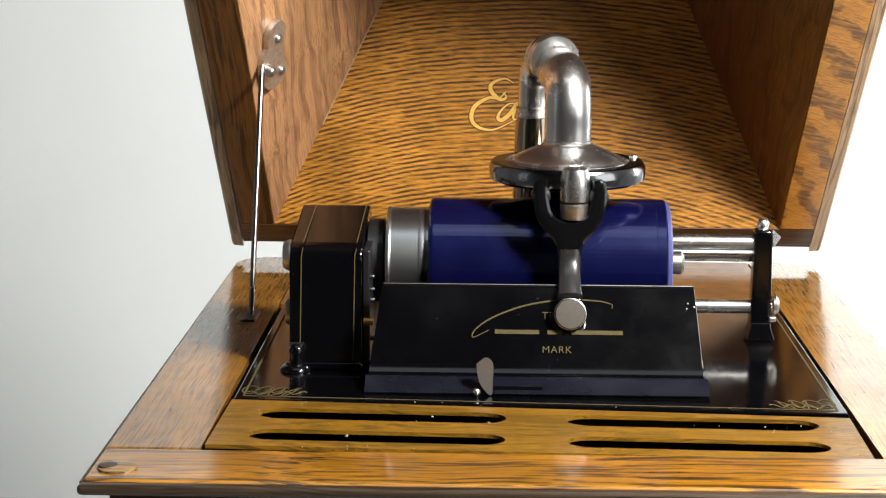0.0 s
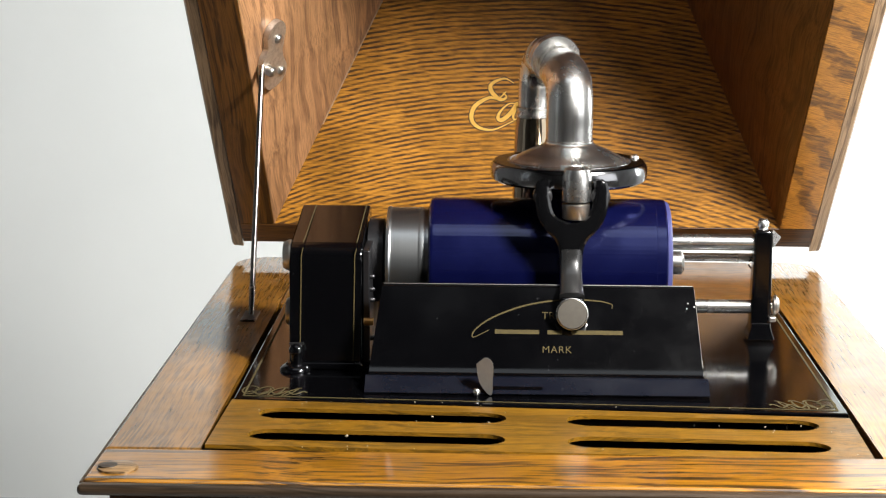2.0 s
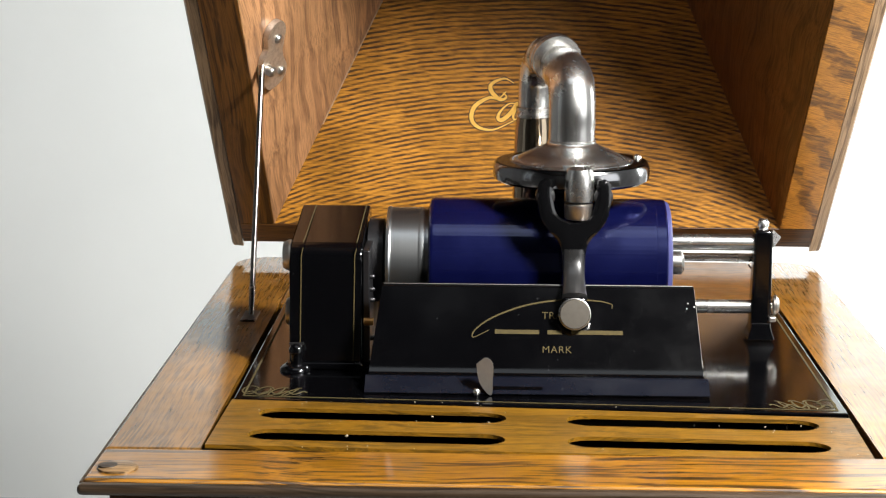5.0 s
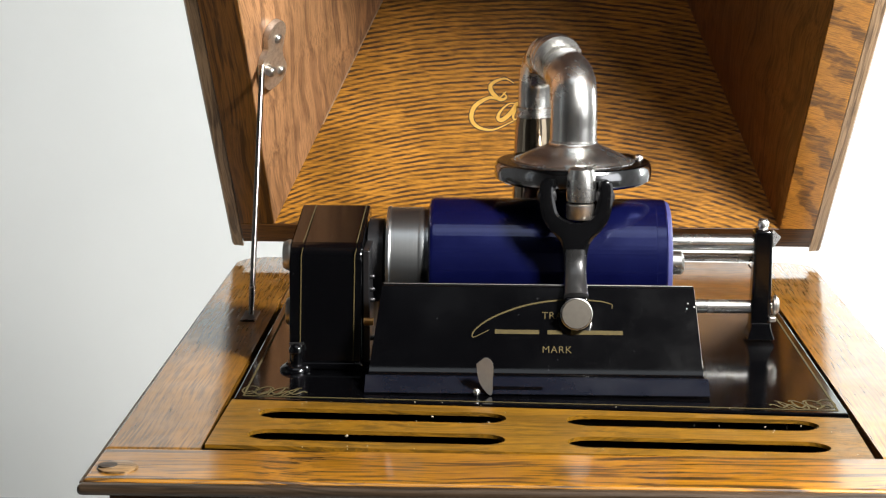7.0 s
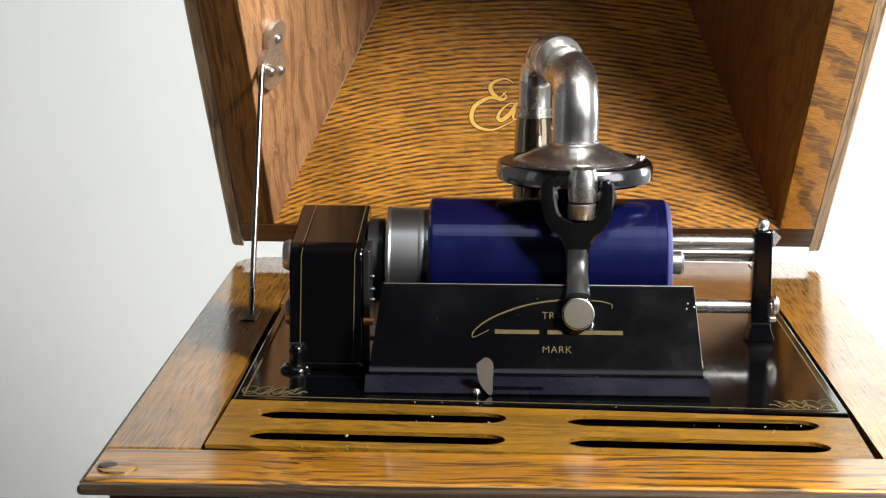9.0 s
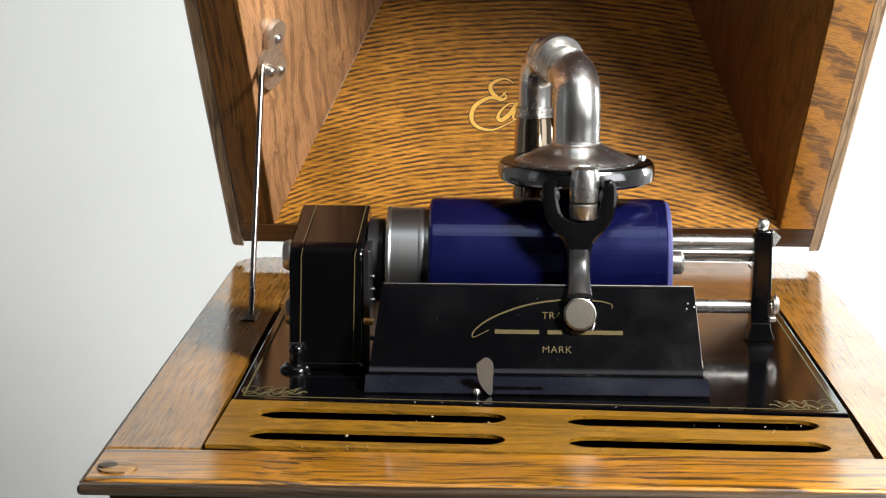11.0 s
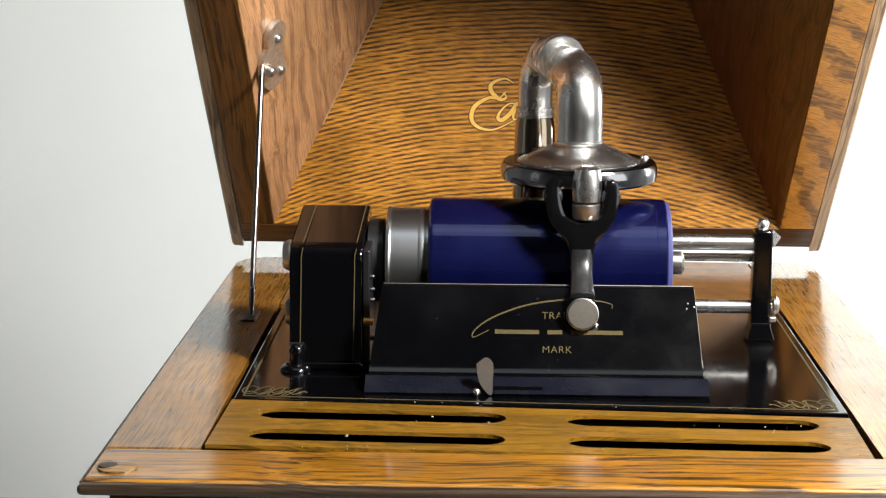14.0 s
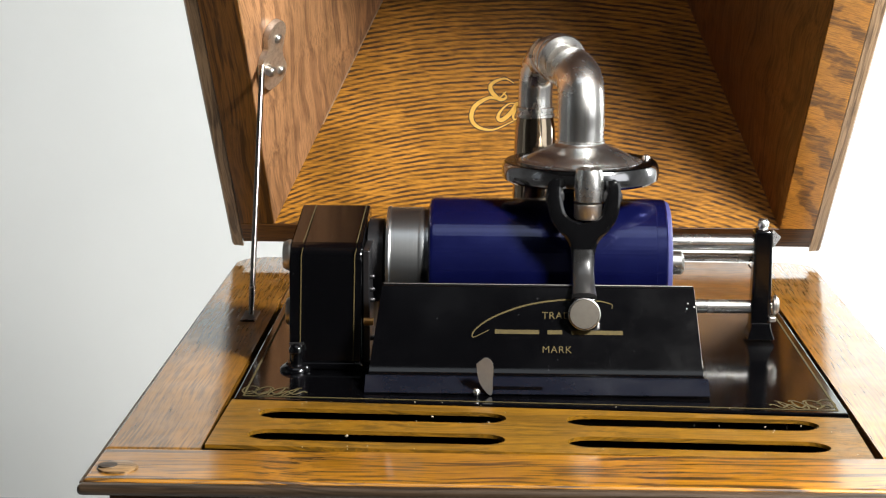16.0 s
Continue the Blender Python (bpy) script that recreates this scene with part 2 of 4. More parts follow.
def smooth_path(points, n=10):
    """A Catmull-Rom path through the points."""
    pts = [Vector(p) for p in points]
    pts = [pts[0] * 2 - pts[1]] + pts + [pts[-1] * 2 - pts[-2]]
    out = []
    for a, b, c, d in zip(pts, pts[1:], pts[2:], pts[3:]):
        for i in range(n):
            t = i / n
            out.append(0.5 * (2 * b + (c - a) * t + (2 * a - 5 * b + 4 * c - d) * t * t + (3 * b - a - 3 * c + d) * t ** 3))
    return out + [pts[-2]]


def tube(path, radius, seg=24, bm=None, caps=True):
    """A pipe along a path; radius: a number or one for each point."""
    bm = bm or bmesh.new()
    path = [Vector(p) for p in path]
    radii = radius if isinstance(radius, (list, tuple)) else [radius] * len(path)
    rings, side = [], None
    for i, p in enumerate(path):
        d = (path[min(i + 1, len(path) - 1)] - path[max(i - 1, 0)]).normalized()
        if side is None:
            side = d.orthogonal().normalized()
        side = (side - d * side.dot(d)).normalized()
        up = d.cross(side)
        rings.append([bm.verts.new(p + radii[i] * (math.cos(a) * side + math.sin(a) * up)) for a in (2 * math.pi * k / seg for k in range(seg))])
    for a, b in zip(rings, rings[1:]):
        for i in range(seg):
            j = (i + 1) % seg
            bm.faces.new((a[i], a[j], b[j], b[i]))
    if caps:
        bm.faces.new(rings[0])
        bm.faces.new(rings[-1])
    return bm


def hull(*faces_points, bm=None):
    bm = bm or bmesh.new()
    verts = [bm.verts.new(p) for p in faces_points]
    bmesh.ops.convex_hull(bm, input=verts)
    return bm


def ribbon(path, width, m=Matrix(), thick=0.00025, bm=None):
    """A painted line along a path in the x, y plane; width: a number or a function of the share of the way."""
    bm = bm or bmesh.new()
    path = [Vector((x, y, 0)) for x, y in path]
    left, right = [], []
    for i, p in enumerate(path):
        d = (path[min(i + 1, len(path) - 1)] - path[max(i - 1, 0)]).normalized()
        w = width(i / (len(path) - 1)) if callable(width) else width
        nrm = Vector((-d.y, d.x, 0)) * w / 2
        left.append(p + nrm)
        right.append(p - nrm)
    up = Vector((0, 0, thick))
    rows = [[bm.verts.new(m @ q) for q in (a, b, b + up, a + up)] for a, b in zip(left, right)]
    for a, b in zip(rows, rows[1:]):
        for i in range(4):
            j = (i + 1) % 4
            bm.faces.new((a[i], a[j], b[j], b[i]))
    bm.faces.new(rows[0])
    bm.faces.new(rows[-1])
    return bm


def flat_path(points, n=8):
    return [(p.x, p.y) for p in smooth_path([(x, y, 0) for x, y in points], n)]


AX = pose(0, 0, 0, 0, 90, 0)  # turns z to x
XW0, XW1, YW0, YW1 = -0.1390, 0.1724, -0.1865, 0.1935  # the top board
XO0, XO1, YO0, YO1 = -0.1045, 0.1390, -0.1510, 0.0810  # its opening
MID = 0.0166
TABLE = -0.215


# ---- the room ----
def slab(name, x0, x1, y0, y1, z0, z1, material, label):
    return tagged(part(name, box(x0, x1, y0, y1, z0, z1), material), label, "room", kind="structure")


def room():
    slab("wall_north", -1.7, 1.3, 1.60, 1.72, -0.95, 1.6, WALL, "plain white painted wall behind the cabinet")
    # walls other than the north one are unseen, toned to limit bounce and reflections
    slab("wall_south", -1.7, 1.3, -3.12, -3.0, -0.95, 1.6, GREY, "plain unseen wall, dark to cut bounced light")
    slab("wall_west", -1.82, -1.7, -3.12, 1.72, -0.95, 1.6, DIM, "plain unseen side wall, dark to cut bounced light")
    slab("wall_east", 1.3, 1.42, -3.12, 1.72, -0.95, 1.6, PALE, "plain unseen pale grey wall")
    slab("ceiling", -1.82, 1.42, -3.12, 1.72, 1.6, 1.7, CEIL, "plain unseen ceiling, dark to keep reflections black")
    slab("floor", -1.82, 1.42, -3.12, 1.72, -1.05, -0.95, FLOOR, "plain brown floor")
    slab("table_surface", -0.7, 0.75, -0.45, 0.40, -0.95, TABLE, LINEN, "plain pale surface under the cabinet")

    # unseen frames, added only to surround the two side fill panels
    for name, x, y, w in (("fill_frame_1", 1.295, -0.95, 1.0), ("fill_frame_2", -1.695, -0.70, 0.30)):
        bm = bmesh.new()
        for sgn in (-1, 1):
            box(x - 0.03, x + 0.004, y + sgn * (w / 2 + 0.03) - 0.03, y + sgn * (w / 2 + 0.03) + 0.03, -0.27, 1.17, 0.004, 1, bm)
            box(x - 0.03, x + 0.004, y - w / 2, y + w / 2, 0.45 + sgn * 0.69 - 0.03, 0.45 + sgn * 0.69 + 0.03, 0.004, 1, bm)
        tagged(part(name, bm, WALL), "white frame added round an unseen fill panel", "window", kind="structure")


# ---- the cabinet ----
def cabinet():
    cab = thing("phonograph_cabinet", pose(MID, 0.0, TABLE), "varnished golden oak phonograph cabinet with raised hollow lid", "cabinet")
    off = Matrix.Translation((-MID, 0, -TABLE))

    def add(name, bm, mat, parent=cab, label="", smooth=None):
        if parent is cab:
            bmesh.ops.transform(bm, matrix=off, verts=bm.verts)
        return part(name, bm, mat, parent, label, smooth)

    t = 0.0042
    # top board: two rails and two stiles with a bullnose, darker on the edge
    add("front_rail", box(XW0, XW1, YW0, YO0, -t, 0, 0.0016, 3), OAK_X, smooth=40)
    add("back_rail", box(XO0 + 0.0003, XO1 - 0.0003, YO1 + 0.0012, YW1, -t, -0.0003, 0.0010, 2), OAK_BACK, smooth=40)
    r = 0.014
    arc = [(math.sin(math.pi / 2 * k / 8), math.cos(math.pi / 2 * k / 8)) for k in range(9)]
    for side, xe, xi in ((-1, XW0, XO0), (1, XW1, XO1)):
        outline = [(xi, YO0 + 0.0002), (xe, YO0 + 0.0002)] + [(xe - side * r * (1 - c), YW1 - r + r * q) for q, c in arc] + [(xi, YW1)]
        bm = prism(outline, t - 0.00015, Matrix.Translation((0, 0, -t)))
        rim = [e for e in bm.edges if abs(e.verts[0].co.z - e.verts[1].co.z) < 1e-6 and e.verts[0].co.z > -0.001 and max(abs(v.co.x - xi) for v in e.verts) > 0.001]
        bmesh.ops.bevel(bm, geom=rim, offset=0.0012, segments=3, affect="EDGES", profile=0.5)
        add("side_stile", bm, OAK_Y, smooth=40)
    # dark nosing round the board
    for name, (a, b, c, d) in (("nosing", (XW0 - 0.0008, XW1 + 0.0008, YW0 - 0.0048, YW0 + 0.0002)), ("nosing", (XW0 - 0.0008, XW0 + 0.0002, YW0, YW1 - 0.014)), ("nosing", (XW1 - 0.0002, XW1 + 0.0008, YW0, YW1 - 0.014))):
        add(name, box(a, b, c, d, -t - 0.0002, -0.0006, 0.0004 if b - a < 0.01 else 0.0016, 4), NOSING, label="dark rounded edge", smooth=60)
    # body below the board
    b = 0.0075
    # front panel is darker than the side and back panels
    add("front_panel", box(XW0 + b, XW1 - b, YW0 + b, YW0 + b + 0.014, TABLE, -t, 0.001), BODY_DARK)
    add("back_panel", box(XW0 + b, XW1 - b, YW1 - b - 0.014, YW1 - b, TABLE, -t, 0.001), OAK_X)
    for x in (XW0 + b, XW1 - b - 0.014):
        add("side_panel", box(x, x + 0.014, YW0 + b + 0.014, YW1 - b - 0.014, TABLE, -t), OAK_Y)
    # added near-black sheet whose colour gives the hollow its shade
    add("inner_shade_sheet", box(XW0 + 0.022, XW1 - 0.022, YW0 + 0.022, YW1 - 0.022, -0.09, -0.08), CAVITY)
    # corner plug
    bm = lathe([(0.0, 0.0012), (0.0045, 0.0011), (0.0068, 0.0006), (0.0073, -0.001)], pose(-0.1292, -0.1738, 0), 28)
    add("corner_plug", bm, oak("plug_wood", 0, light=(0.22, 0.13, 0.055), ring=400.0), label="round wooden corner plug with a dark stain", smooth=50)
    bm = lathe([(0.0, 0.0016), (0.0032, 0.0013), (0.0038, 0.0003)], pose(-0.1325, -0.1740, 0), 20)
    add("plug_stain", bm, NOSING, label="dark stain on the plug", smooth=50)
    # slot for the stay: a black plate in place of the hole's dark
    add("stay_slot", box(-0.1180, -0.1110, 0.042, 0.062, -0.001, 0.0007, 0.0003), BLACK_DULL, label="black plate standing in for the stay's dark hole")
    vent_panel(cab, add)
    rnd = random.Random(5)
    crumbs = bmesh.new()
    spots = [(-0.0226, -0.1105), (-0.0530, -0.1360), (-0.0895, -0.1040), (0.0050, -0.1035)]
    for _ in range(44):
        y = rnd.choice((YO0 + 0.0022, -0.0935, -0.1175, -0.1225)) + rnd.gauss(0, 0.0012)
        spots.append((rnd.uniform(XO0 + 0.004, XO1 - 0.004), y))
    for k, (x, y) in enumerate(spots):
        r = rnd.uniform(0.0001, 0.0003) if k > 1 else 0.0005
        m = Matrix.LocRotScale((x, y, 0.0008), Euler((rnd.random() * 3, rnd.random() * 3, rnd.random() * 3)), (r * 1.4, r, r * 0.8))
        bmesh.ops.create_icosphere(crumbs, subdivisions=1, radius=1.0, matrix=m)
    tagged(add("lint", crumbs, plain("pale_lint", (0.34, 0.29, 0.21), 0.8, 0.2, 900.0), label="pale specks of dust and worn edges"), kind="stuff")
    lid(cab, off, add)


def fit_end_to_view(bm):
    """The motor board and the vent panel lie lower, and their joint nearer the front, at one end, to fit the camera's
    view.
    """
    for v in bm.verts:
        k = (v.co.x - XO0) / (XO1 - XO0)
        v.co.z -= 0.0013 * k
        if -0.0960 < v.co.y < -0.0800:
            v.co.y -= 0.0062 * k


def vent_panel(cab, add):
    x0, x1, y0, y1 = XO0 + 0.0018, XO1 - 0.0024, YO0 + 0.0010, -0.0915
    rows = [(-0.1360, 0.0066), (-0.1090, 0.0070)]
    cols = [(-0.0895, 0.0053), (0.0278, 0.1232)]
    bm = bmesh.new()
    # a plate with four round-ended slots: strips between the slots, end pieces with round cuts
    zt, zb = 0.0006, -0.0009

    def plate(points):
        prism(points, zt - zb, Matrix.Translation((0, 0, zb)), bm)

    ys = [y0]
    for y, h in rows:
        ys += [y - h, y + h]
    ys.append(y1)
    for a, b in ((ys[0], ys[1]), (ys[2], ys[3]), (ys[4], ys[5])):
        plate([(x0, a), (x1, a), (x1, b), (x0, b)])
    for y, h in rows:
        arc = [(math.sin(math.pi * i / 12), math.cos(math.pi * i / 12)) for i in range(13)]
        (a0, a1), (b0, b1) = cols
        plate([(x0, y - h), (a0 + h * 1.4, y - h)] + [(a0 + h * 1.4 - h * 1.4 * s, y - h * c) for s, c in arc[1:-1]] + [(a0 + h * 1.4, y + h), (x0, y + h)])
        plate([(a1 - h * 1.4, y + h)] + [(a1 - h * 1.4 + h * 1.4 * s, y + h * c) for s, c in arc[1:-1]] + [(a1 - h * 1.4, y - h), (b0 + h * 1.4, y - h)]
              + [(b0 + h * 1.4 - h * 1.4 * s, y - h * c) for s, c in arc[1:-1]] + [(b0 + h * 1.4, y + h)])
        plate([(b1 - h * 1.4, y + h)] + [(b1 - h * 1.4 + h * 1.4 * s, y + h * c) for s, c in arc[1:-1]] + [(b1 - h * 1.4, y - h), (x1, y - h), (x1, y + h)])
    bmesh.ops.rotate(bm, cent=(MID, -0.12, 0), matrix=Matrix.Rotation(radians(-1.1), 3, "Z"), verts=bm.verts)
    fit_end_to_view(bm)
    add("vent_panel", bm, VENT_WOOD, label="brown wooden panel with four round-ended sound slots")


LID_SIZE = 1.037  # the hinge line lies over the board's rear edge


def lid(cab, off, add):
    """The hipped lid, in its own space: x across, y from the hinge to the free edge, z from the rim into the hollow."""
    ang = radians(46.2)
    m = Matrix(((1, 0, 0, MID), (0, -math.cos(ang), math.sin(ang), 0.1596), (0, math.sin(ang), math.cos(ang), 0.015), (0, 0, 0, 1)))
    m = Matrix.Translation(EYE) @ Matrix.Scale(LID_SIZE, 4) @ Matrix.Translation(-EYE) @ m
    L, ho, hi_, u1, h = 0.375, 0.1562, 0.1495, 0.1315, 0.100
    v0, run_u, run_l, run_v = 0.016, 1 / 1.8, 0.625, 1.5 / 1.8
    # rim: four flat strips
    def strip(x0, x1, y0, y1):
        return box(x0, x1, y0, y1, 0.0, 0.010, 0.0004)
    lid_ob = part("lid", strip(-hi_, hi_, 0.0, v0), OAK_REAR_SHADED, cab, "raised hipped oak lid, hollow inside")
    lid_ob.matrix_basis = off @ m
    part("rim", strip(-hi_, -u1, v0 + 0.0002, L - v0), OAK_RIM_SHADED, lid_ob)
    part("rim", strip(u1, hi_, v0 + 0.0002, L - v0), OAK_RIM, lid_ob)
    part("rim", strip(-hi_, hi_, L - v0 + 0.0002, L - 0.004), OAK_X, lid_ob)
    # outer moulding with a rounded nose
    def nose():
        return prism([(hi_ + 0.0003, 0.0002), (ho - 0.0012, 0.0008), (ho, 0.0026), (ho, 0.016), (hi_ + 0.0003, 0.016)], L + 0.0042, Matrix.Translation((0, 0, -0.0042)))
    for s in (-1, 1):
        bm = nose()
        for v in bm.verts:
            v.co = Vector((s * v.co.x, v.co.z, v.co.y))
        part("edge_moulding", bm, OAK_EDGE, lid_ob)

    def corner(su, far, w, inset):
        y = L - v0 - w * run_v if far else v0 + w * run_v
        return Vector((su * (u1 - w * (run_l if su < 0 else run_u) + inset), y + (inset if far else -inset), w))

    def panel(a, b):
        bm = bmesh.new()
        pts = [corner(*a, 0.0004, 0), corner(*b, 0.0004, 0), corner(*b, h, 0), corner(*a, h, 0)]
        back = [corner(*a, 0.0104, 0.014), corner(*b, 0.0104, 0.014), corner(*b, h + 0.01, 0.010), corner(*a, h + 0.01, 0.010)]
        f = [bm.verts.new(p) for p in pts]
        k = [bm.verts.new(p) for p in back]
        bm.faces.new(f)
        bm.faces.new(k[::-1])
        for i in range(4):
            j = (i + 1) % 4
            bm.faces.new((f[j], f[i], k[i], k[j]))
        return bm

    part("rear_slope", panel((-1, False), (1, False)), OAK_LID, lid_ob, "golden oak slope with dark grain flecks")
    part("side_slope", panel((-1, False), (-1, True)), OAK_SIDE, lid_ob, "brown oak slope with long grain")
    part("side_slope", panel((1, False), (1, True)), OAK_SIDE_SHADED, lid_ob, "reddish oak slope, darkened for its shade")
    part("front_slope", panel((-1, True), (1, True)), OAK_SIDE_SHADED, lid_ob)
    a, b = corner(-1, False, h, 0), corner(1, True, h, 0)
    part("top_panel", box(a.x - 0.004, b.x + 0.004, a.y - 0.004, b.y + 0.004, h + 0.0003, h + 0.010), OAK_SIDE_SHADED, lid_ob)
    # pale worn seam along the hip
    p, q = corner(-1, False, 0.040, 0), corner(-1, False, h, 0)
    part("seam", tube([p + Vector((0.0003, 0.0003, 0)), q + Vector((0.0003, 0.0003, 0))], 0.00032, 6), plain("pale_glue", (0.27, 0.18, 0.11), 0.5, 0.3, 500.0), lid_ob, "pale worn glue seam")
    # gold flourish on the rear slope, drawn as plain curves
    ex, ey = Vector((1, 0, 0)), Vector((0, run_v, 1)).normalized()
    ez = Vector((0, 1, -run_v)).normalized()
    dm = Matrix(((ex.x, ey.x, ez.x, 0), (ex.y, ey.y, ez.y, v0 + 0.00), (ex.z, ey.z, ez.z, 0), (0, 0, 0, 1)))
    flourish(lid_ob, dm)
    # stay: rod and bracket
    add("stay_rod", tube([(-0.1145, 0.052, -0.006), (-0.1133, 0.0984, 0.1140)], 0.0014, 14), metal("stay_steel", (0.27, 0.25, 0.23), 0.22, (0.20, 0.17, 0.14), 0.6, 150.0), label="thin steel lid stay", smooth=60)
    sv = Vector((run_l, 0, 1)).normalized()
    out = Vector((1, 0, -run_l)).normalized()
    sm = Matrix(((sv.x, 0, out.x, -u1), (0, 1, 0, 0.0), (sv.z, 0, out.z, 0), (0, 0, 0, 1)))
    shape = flat_path([(0.0060, 0.1225), (0.0085, 0.1180), (0.0140, 0.1160), (0.0198, 0.1165), (0.0230, 0.1215), (0.0215, 0.1310), (0.0228, 0.1380), (0.0258, 0.1446), (0.0248, 0.1510), (0.0205, 0.1540), (0.0150, 0.1530),
                       (0.0125, 0.1485), (0.0115, 0.1430), (0.0074, 0.1390), (0.0052, 0.1320), (0.0060, 0.1225)], 4)
    part("stay_bracket", prism(shape[:-1], 0.0030, sm @ Matrix.Translation((0, 0, 0.0002))), metal("bracket_steel", (0.62, 0.57, 0.50), 0.48, (0.25, 0.2, 0.15), 0.5, 300.0), lid_ob, "grey steel stay bracket with two screws")
    for (a, b) in ((0.0193, 0.1442), (0.0184, 0.1229)):
        bm = lathe([(0.0024, 0), (0.0023, 0.0008), (0.0015, 0.0017), (0, 0.0020)], sm @ Matrix.Translation((a, b, 0.0031)), 18)
        part("screw", bm, NICKEL_DULL, lid_ob, smooth=60)
    bm = lathe([(0.0026, 0), (0.0026, 0.0030), (0.0018, 0.0042), (0, 0.0044)], sm @ Matrix.Translation((0.0091, 0.1322, 0.0031)), 20)
    part("pivot", bm, NICKEL_DULL, lid_ob, smooth=60)


def flourish(parent, dm):
    """Plain gold curves on the lid's slope."""
    lift = Matrix.Translation((0, 0, 0.00012))
    w = lambda t: 0.0006 + 0.0016 * math.sin(math.pi * t) ** 2
    a = flat_path([(-0.0110, 0.0700), (-0.0150, 0.0665), (-0.0200, 0.0668), (-0.0270, 0.0625), (-0.0288, 0.0560), (-0.0250, 0.0515), (-0.0170, 0.0505), (-0.0070, 0.0550)], 10)
    b = flat_path([(-0.0070, 0.0745), (-0.0120, 0.0768), (-0.0185, 0.0740), (-0.0185, 0.0700), (-0.0140, 0.0660), (-0.0108, 0.0672), (-0.0125, 0.0695)], 10)
    c = flat_path([(-0.0052, 0.0640), (-0.0098, 0.0636), (-0.0140, 0.0596), (-0.0150, 0.0562), (-0.0126, 0.0556), (-0.0086, 0.0590), (-0.0050, 0.0642), (-0.0072, 0.0578), (-0.0062, 0.0556), (-0.0034, 0.0580)], 8)
    bm = bmesh.new()
    for p in (a, b, c):
        ribbon(p, lambda t: w(t) + 0.0008, dm @ lift, 0.0001, bm)
    part("flourish_outline", bm, BLACK_LINE, parent)
    bm = bmesh.new()
    for p in (a, b, c):
        ribbon(p, w, dm @ lift @ Matrix.Translation((0, 0, 0.00012)), 0.0001, bm)
    part("flourish", bm, GOLD_DECAL, parent, "gold painted flourish of plain curves")


# ---- the mechanism ----
AXIS_Z = 0.0388


def mechanism():
    mech = thing("phonograph_mechanism", pose(MID, -0.005, 0.001), "black enamelled phonograph mechanism with gold striping", "phonograph")
    off = mech.matrix_world.inverted()

    def add(name, bm, mat, parent=mech, label="", smooth=None):
        bmesh.ops.transform(bm, matrix=off, verts=bm.verts)
        return part(name, bm, mat, parent, label, smooth)

    bx0, bx1, by0, by1 = XO0 + 0.0030, XO1 - 0.0015, -0.0893, 0.0790
    bm = box(bx0, bx1, by0, by1, -0.004, 0.001, 0.0006, 2)
    fit_end_to_view(bm)
    bed = add("bedplate", bm, BLACK, label="glossy black bedplate with gold border lines", smooth=40)
    bm = bmesh.new()
    i = 0.0035
    loop = [(bx0 + i, by1 - i), (bx0 + i, by0 + i), (bx1 - i, by0 + i), (bx1 - i, by1 - i)]
    for a, b in zip(loop, loop[1:]):
        ribbon([a, b], 0.0008, Matrix.Translation((0, 0, 0.0011)), 0.0001, bm)
    fit_end_to_view(bm)
    add("border_line", bm, GOLD, bed, "gold border line")
    # scrolls in the two front corners
    for s, cx in ((1, bx0 + 0.012), (-1, bx1 - 0.013)):
        bm = bmesh.new()
        cy = by0 + 0.0115
        for k in range(4):
            x0 = cx + s * (-0.007 + 0.0055 * k)
            loop = [(x0 + s * 0.0036 * math.cos(a) * (1 - 0.05 * a), cy + 0.0058 * math.sin(a + 0.4 * k) - 0.0008 * k) for a in (2 * math.pi * j / 20 for j in range(22))]
            ribbon(loop, 0.0007, Matrix.Translation((0, 0, 0.0011)), 0.0001, bm)
        wavy = [(cx + s * (-0.008 + 0.024 * t / 24), cy - 0.0040 + 0.0022 * math.sin(t * 0.9)) for t in range(25)]
        ribbon(wavy, 0.0009, Matrix.Translation((0, 0, 0.0012)), 0.0001, bm)
        for v in bm.verts:
            v.co += Vector((0, -0.0050, -0.0013)) * (0 if s > 0 else 1)
        add("corner_scroll", bm, GOLD, bed, "gold scroll ornament")
    gear_cover(add)
    front_plate(add)
    end_post(add)
    # still parts on the mandrel's shaft
    add("bearing_collar", lathe([(0.0165, -0.0545), (0.0182, -0.0540), (0.0182, -0.0475), (0.0165, -0.0470)], Matrix.Translation((0, 0, AXIS_Z)) @ AX, 48), BLACK_DULL, smooth=40)
    add("gear_pin", lathe([(0.0016, 0), (0.0016, 0.004), (0, 0.004)], pose(-0.0535, -0.044, 0.0215, 0, 90, 0), 12), BRASS, label="small brass gear pin")
    add("back_rod", lathe([(0.0036, 0.03), (0.0036, 0.1175)], pose(0, 0.021, 0.0440) @ AX, 24), NICKEL, label="polished steel carriage rod", smooth=40)
    add("feed_screw", lathe([(0.0019, 0.02), (0.0019, 0.1165)], pose(0, 0.026, 0.0362) @ AX, 24), NICKEL, smooth=40)
    add("lower_rod", lathe([(0.0031, -0.05), (0.0031, 0.118)], pose(0, 0.02, 0.0150) @ AX, 24), NICKEL, smooth=40)
    mandrel(mech, off)
    return mech


